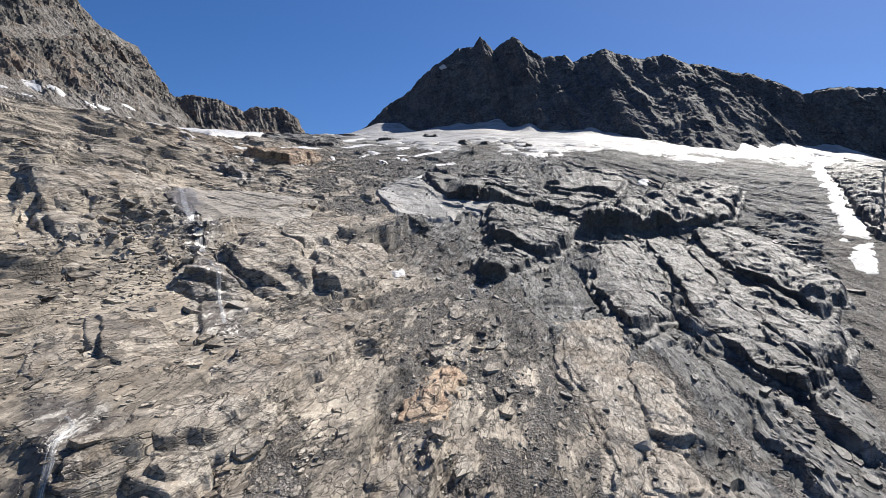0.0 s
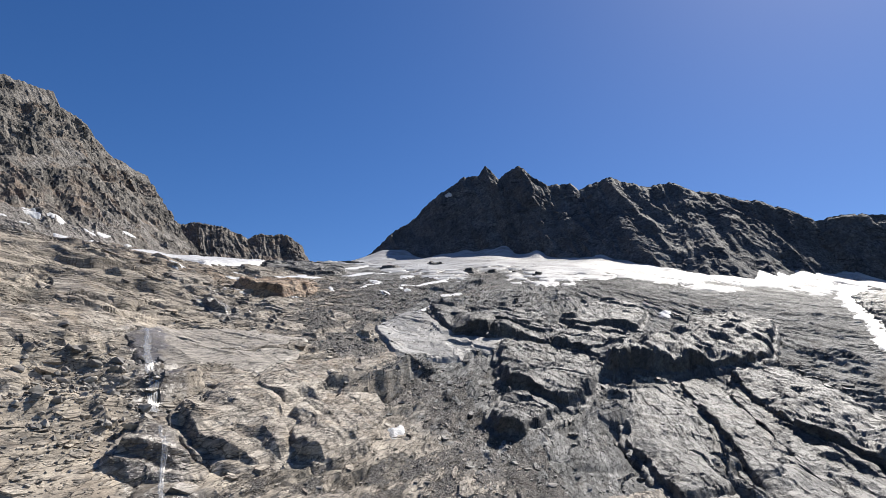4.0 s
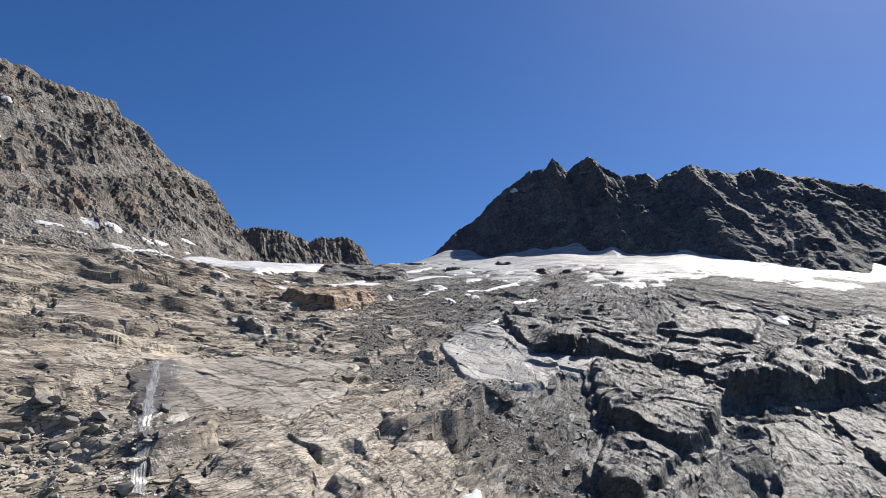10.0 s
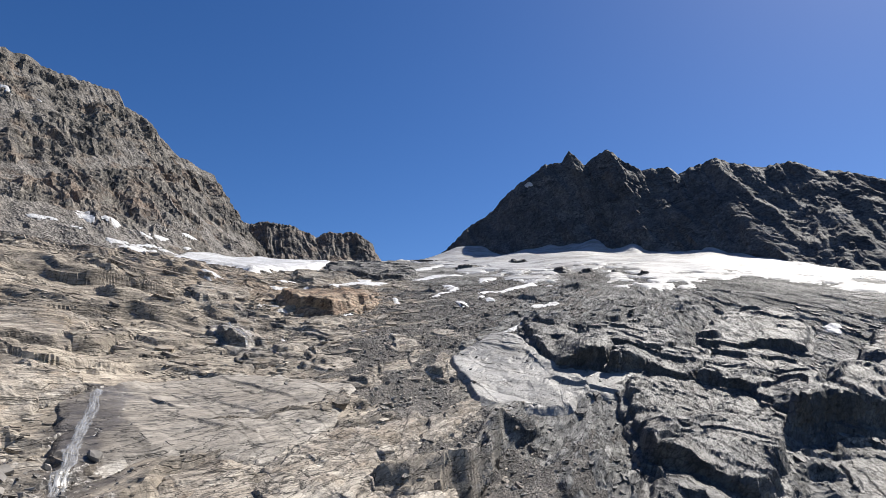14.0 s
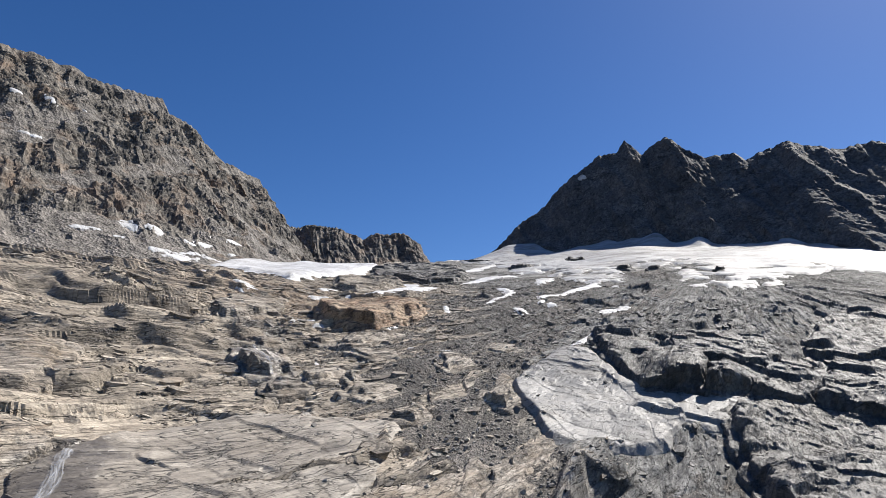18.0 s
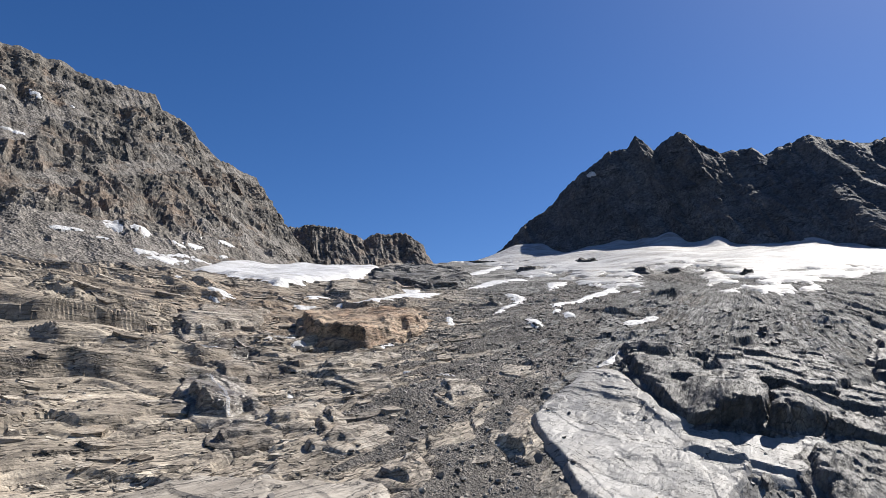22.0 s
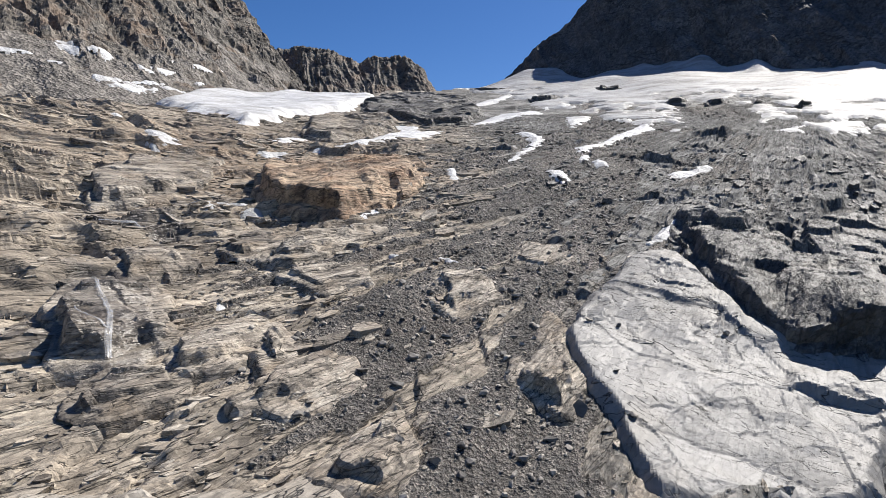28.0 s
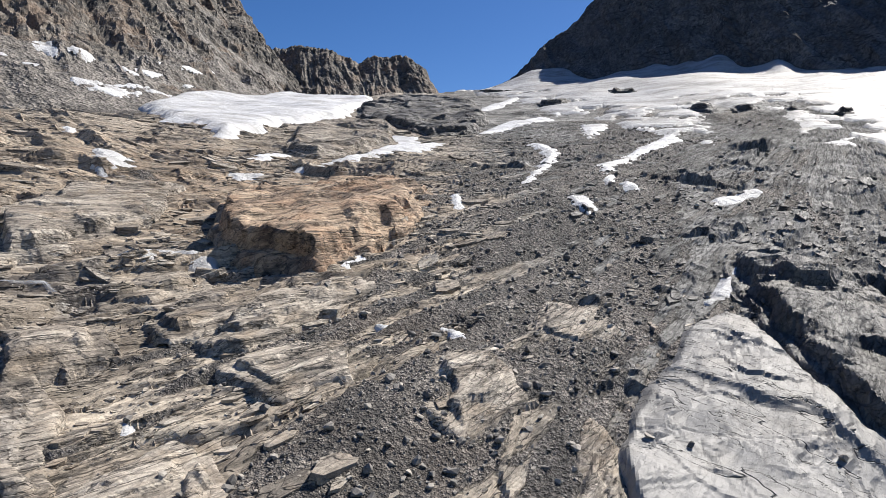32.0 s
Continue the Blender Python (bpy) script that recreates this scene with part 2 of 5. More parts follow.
def scree_colour(t, v):
    """Loose stones as fine cells, each with its own shade. Returns colour and height."""
    big = noise_tex(t, v, 0.07, 5, 0.6)
    a = nd(t, "ShaderNodeTexVoronoi", Scale=1.5, Randomness=1.0)
    b = nd(t, "ShaderNodeTexVoronoi", Scale=4.5, Randomness=1.0)
    for n in (a, b):
        wire(t, v, n.inputs["Vector"])
    one = nd(t, "ShaderNodeSeparateColor")
    two = nd(t, "ShaderNodeSeparateColor")
    wire(t, a.outputs["Color"], one.inputs[0])
    wire(t, b.outputs["Color"], two.inputs[0])
    c = ramp(t, two.outputs[0], (0.0, (0.020, 0.0175, 0.0155)), (0.6, (0.080, 0.071, 0.063)), (1.0, (0.31, 0.275, 0.235)))
    c2 = ramp(t, one.outputs[1], (0.0, (0.040, 0.0365, 0.033)), (0.7, (0.092, 0.083, 0.073)), (1.0, (0.22, 0.195, 0.165)))
    c = mixc(t, 0.45, c, c2)
    c = mixc(t, 0.8, c, ramp(t, big, (0.35, 0.28), (0.65, 0.72)), "OVERLAY")
    rill = noise_tex(t, scaled(t, v, (0.24, 0.05, 0.05)), 1.0, 7, 0.7, 0.5)
    c = mixc(t, 0.8, c, ramp(t, rill, (0.34, 0.10), (0.5, 0.46), (0.66, 0.86)), "OVERLAY")
    c = mixc(t, ramp(t, noise_tex(t, v, 0.05, 6, 0.7), (0.5, 0.0), (0.7, 0.5)), c, mixc(t, 0.5, c, (0.17, 0.12, 0.085)))
    h = calc(t, "ADD", a.outputs["Distance"], calc(t, "MULTIPLY", b.outputs["Distance"], 0.5))
    return c, h


def ground_material():
    """The open mountainside: tan and grey gneiss with stones over it; the mask tells which where."""
    m, t, b = material("mountainside", 0.82)
    v = coords(t)
    sc, warm, rust = (attr(t, "cover", i) for i in range(3))
    fol = attr(t, "strata", 0)
    along = attr(t, "strata", 1)
    comb = nd(t, "ShaderNodeCombineXYZ")
    wire(t, fol, comb.inputs[0])
    wire(t, along, comb.inputs[1])
    vs = comb.outputs[0]
    wire(t, calc(t, "MULTIPLY", nd_z(t), 0.3), comb.inputs[2])
    big = noise_tex(t, v, 0.04, 5, 0.6)
    mid = noise_tex(t, v, 0.22, 8, 0.68, 0.5)
    streak = noise_tex(t, vs, 1.1, 8, 0.7, 0.2)
    fine = noise_tex(t, v, 2.6, 9, 0.78)
    h1, r1, j1 = facets(t, scaled(t, vs, (1.2, 1.1, 0.8)), 0.5, 0.07)
    h2, r2, j2 = facets(t, scaled(t, vs, (3.4, 3.2, 2.0)), 0.5, 0.10)
    h3, r3, j3 = facets(t, scaled(t, v, (1.9, 1.9, 2.4)), 0.5, 0.06)
    tone = attr(t, "strata", 2)
    k = calc(t, "ADD", calc(t, "MULTIPLY", streak, 0.42), calc(t, "ADD", calc(t, "MULTIPLY", r1, 0.14), calc(t, "ADD", calc(t, "MULTIPLY", r2, 0.12), calc(t, "MULTIPLY", tone, 0.32))))
    tan = ramp(t, k, (0.28, (0.105, 0.088, 0.068)), (0.46, (0.268, 0.226, 0.175)), (0.68, (0.45, 0.39, 0.308)))
    grey = ramp(t, k, (0.28, (0.040, 0.039, 0.036)), (0.46, (0.112, 0.109, 0.102)), (0.68, (0.27, 0.262, 0.245)))
    wm = calc(t, "ADD", warm, calc(t, "MULTIPLY", calc(t, "SUBTRACT", mid, 0.5), 1.1))
    c = mixc(t, ramp(t, wm, (0.3, 0.0), (0.7, 1.0)), grey, tan)
    c = mixc(t, 0.42, c, ramp(t, fine, (0.33, 0.12), (0.5, 0.5), (0.67, 0.88)), "OVERLAY")
    lines = noise_tex(t, scaled(t, vs, (3.0, 0.8, 0.8)), 1.6, 5, 0.6, 0.3)
    c = mixc(t, 0.42, c, ramp(t, lines, (0.34, 0.2), (0.5, 0.52), (0.66, 0.8)), "OVERLAY")
    c = mixc(t, 0.5, c, ramp(t, big, (0.35, 0.28), (0.65, 0.72)), "OVERLAY")
    green = ramp(t, noise_tex(t, v, 0.09, 6, 0.7), (0.55, 0.0), (0.72, 0.35))
    c = mixc(t, green, c, (0.13, 0.13, 0.09))
    rs = calc(t, "MULTIPLY", rust, ramp(t, mid, (0.35, 0.15), (0.65, 0.9)))
    c = mixc(t, rs, c, mixc(t, 0.6, (0.35, 0.245, 0.155), ramp(t, fine, (0.3, 0.1), (0.7, 0.9)), "OVERLAY"))
    st = ramp(t, noise_tex(t, vs, 0.35, 6, 0.65), (0.58, 0.0), (0.74, 0.3))
    c = mixc(t, st, c, (0.18, 0.115, 0.06))
    c = mixc(t, 0.35, c, j1, "MULTIPLY")
    c = mixc(t, 0.2, c, j2, "MULTIPLY")
    s1, s2 = seams(t, scaled(t, vs, (1, 0.5, 1)), 1.1, 0.018), seams(t, scaled(t, vs, (1, 0.5, 1)), 3.0, 0.025)
    c = mixc(t, 0.9, c, calc(t, "MULTIPLY", s1, s2), "MULTIPLY")
    wet = attr(t, "wet", 0)
    c = mixc(t, calc(t, "MULTIPLY", wet, 0.7), c, (0.05, 0.045, 0.04))
    wire(t, ramp(t, wet, (0.2, 0.82), (0.8, 0.32)), b.inputs["Roughness"])
    sccol, sch = scree_colour(t, v)
    f = calc(t, "ADD", sc, calc(t, "MULTIPLY", calc(t, "SUBTRACT", noise_tex(t, vs, 0.8, 9, 0.78), 0.5), 2.8))
    f = ramp(t, f, (0.44, 0.0), (0.58, 1.0))
    c = mixc(t, f, c, sccol)
    wire(t, c, b.inputs["Base Color"])
    bare = calc(t, "SUBTRACT", 1.0, calc(t, "MULTIPLY", f, 0.85))
    bump(t, b, (calc(t, "MULTIPLY", h1, bare), 1.0, 0.7), (calc(t, "MULTIPLY", s1, s2), 0.35, 0.8), (j1, 0.35, 0.6), (calc(t, "MULTIPLY", h2, bare), 0.38, 0.75), (lines, 0.22, 0.6), (h3, 0.15, 0.5), (calc(t, "MULTIPLY", sch, f), 0.5, 0.9), (fine, 0.10, 0.8))
    return m


def snow_material(name, clean=0.5, dirt=0.3):
    """Old snow: dirty streaks, sun cups and grey patches."""
    m, t, b = material(name, 0.6)
    v = coords(t)
    band = noise_tex(t, coords(t, (0.35, 1.0, 1.0), (0, 0, 25)), 0.10, 9, 0.72, 0.6)
    patch = noise_tex(t, v, 0.035, 8, 0.7, 0.4)
    f = noise_tex(t, v, 0.7, 7, 0.7)
    c = ramp(t, band, (0.36, (clean * (0.62 - 0.3 * dirt), clean * (0.60 - 0.3 * dirt), clean * (0.57 - 0.3 * dirt))), (0.54, (clean * 0.9, clean * 0.9, clean * 0.9)), (0.7, (clean, clean, clean * 1.02)))
    g = ramp(t, patch, (0.60 - 0.15 * dirt, 0.0), (0.68 - 0.1 * dirt, dirt))
    c = mixc(t, g, c, (0.15, 0.138, 0.125))
    c = mixc(t, 0.3, c, ramp(t, f, (0.3, 0.3), (0.6, 0.6)), "OVERLAY")
    wire(t, c, b.inputs["Base Color"])
    bump(t, b, (band, 3.0, 0.6), (f, 0.6, 0.5))
    return m


MOUNTAINSIDE = ground_material()
SNOW = snow_material("old_snow", 0.62, 0.12)
ICE = snow_material("glacier_snow", 0.40, 0.55)
DARK_ROCK = rock_material("dark_ridge_rock", (0.105, 0.104, 0.103), (0.07, 0.069, 0.069), (0.045, 0.045, 0.046), (0.10, 0.075, 0.055), 0.3, 20.0, 0.2)
CLIFF_ROCK = rock_material("cliff_rock", (0.22, 0.192, 0.158), (0.105, 0.092, 0.076), (0.03, 0.027, 0.024), (0.19, 0.125, 0.08), 0.7, 7.0, 0.32)
SLAB_GREY = slab_material("grey_gneiss", (0.165, 0.158, 0.146), (0.088, 0.083, 0.076), (0.042, 0.04, 0.037), (0.12, 0.088, 0.056), 0.3, 0.62, 1.0, 0.45, 1.0, 0.25)
SLAB_TAN = slab_material("tan_gneiss", (0.45, 0.40, 0.33), (0.275, 0.236, 0.19), (0.079, 0.067, 0.056), (0.220, 0.145, 0.070), 0.35, 0.8)
SLAB_PALE = slab_material("polished_gneiss", (0.25, 0.243, 0.231), (0.212, 0.206, 0.196), (0.14, 0.136, 0.13), (0.18, 0.15, 0.11), 0.25, 0.6, 0.4, 0.12, 0.3, 0.08, 0.12)
SLAB_SHEET = slab_material("streaked_gneiss", (0.35, 0.313, 0.262), (0.25, 0.219, 0.178), (0.11, 0.095, 0.078), (0.20, 0.165, 0.12), 0.3, 0.6, 0.5, 0.2, 0.5, 0.2, 0.35)
SLAB_RUST = slab_material("rusty_gneiss", (0.49, 0.375, 0.26), (0.35, 0.25, 0.165), (0.12, 0.085, 0.06), (0.42, 0.225, 0.115), 0.5, 0.8, 0.5, 0.45, 1.0, 0.3, 0.25)


def stone_material():
    """Loose stones: each stone its own grey or tan."""
    m, t, b = material("loose_stone", 0.85)
    g = nd(t, "ShaderNodeNewGeometry")
    o = nd(t, "ShaderNodeObjectInfo")
    r = calc(t, "FRACT", calc(t, "ADD", g.outputs["Random Per Island"], o.outputs["Random"]))
    c = ramp(t, r, (0.0, (0.09, 0.084, 0.077)), (0.45, (0.18, 0.167, 0.15)), (0.8, (0.28, 0.255, 0.222)), (1.0, (0.42, 0.38, 0.32)))
    v = coords(t, source="Object")
    n = noise_tex(t, v, 2.0, 7, 0.7)
    c = mixc(t, 0.5, c, ramp(t, n, (0.3, 0.2), (0.7, 0.8)), "OVERLAY")
    wire(t, c, b.inputs["Base Color"])
    bump(t, b, (n, 0.15, 0.6))
    return m


def water_material():
    """White falling water, torn into threads with gaps."""
    m, t, b = material("falling_water", 0.25)
    u = nd(t, "ShaderNodeAttribute", attribute_name="flow")
    n = nd(t, "ShaderNodeTexNoise", Scale=1.0, Detail=6.0, Roughness=0.7)
    wire(t, u.outputs["Vector"], n.inputs["Vector"])
    wire(t, ramp(t, n.outputs["Fac"], (0.35, (0.35, 0.35, 0.35)), (0.65, (0.62, 0.63, 0.64))), b.inputs["Base Color"])
    wire(t, ramp(t, n.outputs["Fac"], (0.42, 0.0), (0.70, 0.75)), b.inputs["Alpha"])
    return m


STONE = stone_material()
WATER = water_material()
# ---- terrain shape ----
PERM = np.random.RandomState(7).permutation(256)
PERM = np.concatenate([PERM, PERM])
GRAD = np.array([(math.cos(a * math.pi / 8), math.sin(a * math.pi / 8)) for a in range(16)])


def pnoise(x, y, seed=0):
    """Gradient noise, about -0.7 to 0.7, one cell a unit."""
    x, y = np.asarray(x, float) + seed * 17.31, np.asarray(y, float) + seed * 9.77
    xf, yf = np.floor(x), np.floor(y)
    i, j = xf.astype(np.int64) & 255, yf.astype(np.int64) & 255
    u, v = x - xf, y - yf
    su, sv = u * u * u * (u * (u * 6 - 15) + 10), v * v * v * (v * (v * 6 - 15) + 10)
    i1, j1 = (i + 1) & 255, (j + 1) & 255

    def g(a, b, p, q):
        k = GRAD[PERM[PERM[a] + b] & 15]
        return k[..., 0] * p + k[..., 1] * q
    a, b = g(i, j, u, v), g(i1, j, u - 1, v)
    c, d = g(i, j1, u, v - 1), g(i1, j1, u - 1, v - 1)
    a, c = a + su * (b - a), c + su * (d - c)
    return a + sv * (c - a)


def fbm(x, y, octaves=4, seed=0, gain=0.5):
    total, amp = 0.0, 1.0
    for k in range(octaves):
        total = total + amp * pnoise(x * 2 ** k, y * 2 ** k, seed + k)
        amp *= gain
    return total


def smooth(a, b, x):
    t = np.clip((x - a) / (b - a), 0, 1)
    return t * t * (3 - 2 * t)


# coarse levels of the mountainside: a row for each y, a column for each x
GX = np.array([-500, -220, -130, -80, -30, 20, 80, 160, 400.0])
GY = np.array([-200, 60, 130, 190, 250, 310, 370, 440, 560, 900.0])
GZ = np.array([
    [-21, -102, -125, -136, -146, -153, -158, -164, -174],
    [100, 18, -13, -31, -47, -59, -65, -67, -67],
    [129, 46, 16, -4, -21, -33, -41, -43, -39],
    [150, 66, 38, 18, 0, -12, -21, -23, -17],
    [140, 82, 54, 36, 22, 10, 1, 0, 3],
    [142, 95, 68, 54, 43, 34, 25, 23, 20],
    [144, 107, 82, 74, 67, 63, 53, 47, 37],
    [146, 119, 101, 95, 91, 88, 83, 76, 57],
    [155, 139, 130, 127, 126, 126, 125, 120, 97],
    [220, 223, 222, 224, 228, 234, 240, 241, 230]
], float)


def weights(q, k):
    """Smooth interpolation from the knots k to the places q."""
    q = np.clip(np.asarray(q, float), k[0], k[-1])
    n = len(k)
    i = np.clip(np.searchsorted(k, q, side="right") - 1, 0, n - 2)
    h = k[i + 1] - k[i]
    t = (q - k[i]) / h
    w, r = np.zeros((len(q), n)), np.arange(len(q))
    np.add.at(w, (r, i), 2 * t ** 3 - 3 * t ** 2 + 1)
    np.add.at(w, (r, i + 1), 3 * t ** 2 - 2 * t ** 3)
    for j, m in ((i, t ** 3 - 2 * t ** 2 + t), (i + 1, t ** 3 - t ** 2)):
        a, b = np.maximum(j - 1, 0), np.minimum(j + 1, n - 1)
        s = m * h / (k[b] - k[a])
        np.add.at(w, (r, b), s)
        np.add.at(w, (r, a), -s)
    return w


def base(x, y):
    """The mountainside without its ledges, for arrays of any one length."""
    z = np.einsum("ij,ij->i", weights(y, GY) @ GZ, weights(x, GX))
    far_y = np.maximum(y - GY[-1], 0)
    # a hollow in the ice below the ridge
    z = z - 9 * np.exp(-((x - 105) / 48) ** 2 - ((y - 795) / 65) ** 2)
    z = z + 0.12 * np.minimum(far_y, 300) - 0.25 * np.maximum(far_y - 300, 0)
    z = z + 0.3 * np.maximum(-500 - x, 0) - 0.05 * np.maximum(x - 400, 0) - 0.3 * np.maximum(-200 - y, 0)
    return z


def saw(p, riser):
    """A step a unit: up fast over the riser, then gently back down."""
    f = p - np.floor(p)
    return np.where(f < riser, f / riser, (1 - f) / (1 - riser)) 


SCREE_Y = np.array([60, 150, 230, 300, 350, 420, 500, 560.0])
SCREE_X = np.array([35, 25, 8, -48, -52, -40, -25, -20.0])
SCREE_W = np.array([60, 48, 22, 22, 28, 42, 40, 20.0])


def scree(x, y):
    """How far loose stones cover the rock, 0 to 1."""
    c, w = np.interp(y, SCREE_Y, SCREE_X), np.interp(y, SCREE_Y, SCREE_W)
    s, r = fan(x, y)
    n = 0.9 * fbm(x / 26, y / 40, 3, 3) + 1.5 * fbm(s / 10, r / 60, 3, 4)
    d = np.abs(x - c) / w + 0.9 * n
    rubble = np.clip(0.92 * (1 - smooth(0.6, 1.4, d)) + 0.45 * smooth(0.05, 0.45, fbm(x / 22, y / 34, 3, 5)), 0, 1)
    rubble = rubble * (1 - 0.75 * smooth(0.14, 0.36, fbm(s / 9, r / 32, 3, 8)))
    rubble = rubble * (1 - 0.35 * smooth(290, 230, y))
    # a strip scraped bare below the glacier
    strip = np.exp(-((x - np.interp(y, [370, 450, 520], [-15, -9, 4])) / 7) ** 2) * smooth(365, 385, y) * smooth(540, 500, y)
    rubble = rubble * (1 - 0.75 * strip)
    # the dirt of the gully on one side, and the talus below the cliff
    gully = smooth(0, 7, x - (112 + 0.5 * (y - 180)) + 5 * n) * smooth(380, 300, y)
    talus = smooth(-235, -290, x + 0.12 * (y - 500) + 30 * n) * smooth(480, 600, y)
    moraine = np.exp(-((x - 33) / 14) ** 2 - ((y - 582) / 44) ** 2)
    return np.maximum(np.maximum(rubble, moraine), np.maximum(0.9 * gully, 0.95 * talus))


FAN = (75.0, 600.0)


def cells(u, v, seed=0):
    """Irregular blocks, one a unit: for the nearest and the next block two chances, a shade and the way from its middle; and the gap between them."""
    u, v = u + 31.7 * seed, v + 12.3 * seed
    iu, iv = np.floor(u).astype(np.int64), np.floor(v).astype(np.int64)
    f1 = np.full(u.shape, 9.0)
    f2 = f1.copy()
    one = [np.zeros(u.shape) for _ in range(5)]
    two = [np.zeros(u.shape) for _ in range(5)]
    for a in (-1, 0, 1):
        for b in (-1, 0, 1):
            ci, cj = (iu + a) & 255, (iv + b) & 255
            k = PERM[PERM[ci] + cj]
            k2 = PERM[PERM[(k + 77) & 255] + ci]
            k3 = PERM[PERM[(k2 + 31) & 255] + cj]
            du, dv = u - (iu + a + 0.08 + 0.84 * k / 255), v - (iv + b + 0.08 + 0.84 * k2 / 255)
            d = du * du + dv * dv
            closer = d < f1
            second = ~closer & (d < f2)
            f2 = np.where(closer, f1, np.where(second, d, f2))
            f1 = np.where(closer, d, f1)
            for n, val in enumerate((k3 / 255, ((k3 * 7 + k) & 255) / 255, ((k2 * 5 + k3) & 255) / 255, du, dv)):
                two[n] = np.where(closer, one[n], np.where(second, val, two[n]))
                one[n] = np.where(closer, val, one[n])
    return one, two, np.sqrt(f2) - np.sqrt(f1)


def fan(x, y):
    """Across and along the strata, which fan out down the slope."""
    dx, dy = x - FAN[0], FAN[1] - y
    th = np.arctan2(dx, np.maximum(dy, 1))
    return -th * 330, np.hypot(dx, dy)


def low(x, y):
    """Broad lumps of the bedrock."""
    return 3.2 * fbm(x / 50, y / 50, 2, 41)


def slabs(x, y, size, seed, strata, step=1.0, edge=1.3, bend=0.35):
    """Slabs that lie like shingles, each raised at its lower edge, with cracks between. Height, a shade and a number for each slab."""
    w = size * bend
    wx, wy = w * fbm(x / size, y / size, 3, seed + 3), w * fbm(x / size, y / size, 3, seed + 6)
    if strata:
        s, r = fan(x + wx, y + wy)
        one, two, gap = cells(s / (0.40 * size), r / (2.3 * size), seed)
        turn = np.where(s > 0, -1.0, 1.0)
        plane = [size * step * (c[0] ** 2 * (0.26 * c[3] * turn + 0.22 * c[4]) + 0.10 * (c[0] - 0.5) + 0.14 * (c[1] - 0.5) * c[3]) for c in (one, two)]
        width = edge / (0.40 * size)
    else:
        one, two, gap = cells((x + wx + 0.3 * y) / (1.3 * size), (y + wy) / (0.85 * size), seed)
        plane = [size * step * (c[0] ** 2 * -0.34 * c[4] + 0.10 * (c[0] - 0.5) + 0.20 * (c[1] - 0.5) * c[3] - 0.12 * (c[2] - 0.5) * c[4]) for c in (one, two)]
        width = edge / (0.85 * size)
    k = 0.5 + 0.5 * smooth(0, width, gap)
    h = plane[0] * k + plane[1] * (1 - k)
    return h - 0.035 * size * step * (1 - smooth(0, 0.6 * width, gap)), one[2], np.round(one[0] * 255) * 256 + np.round(one[1] * 255)


def blocks(*args):
    return slabs(*args)[:2]


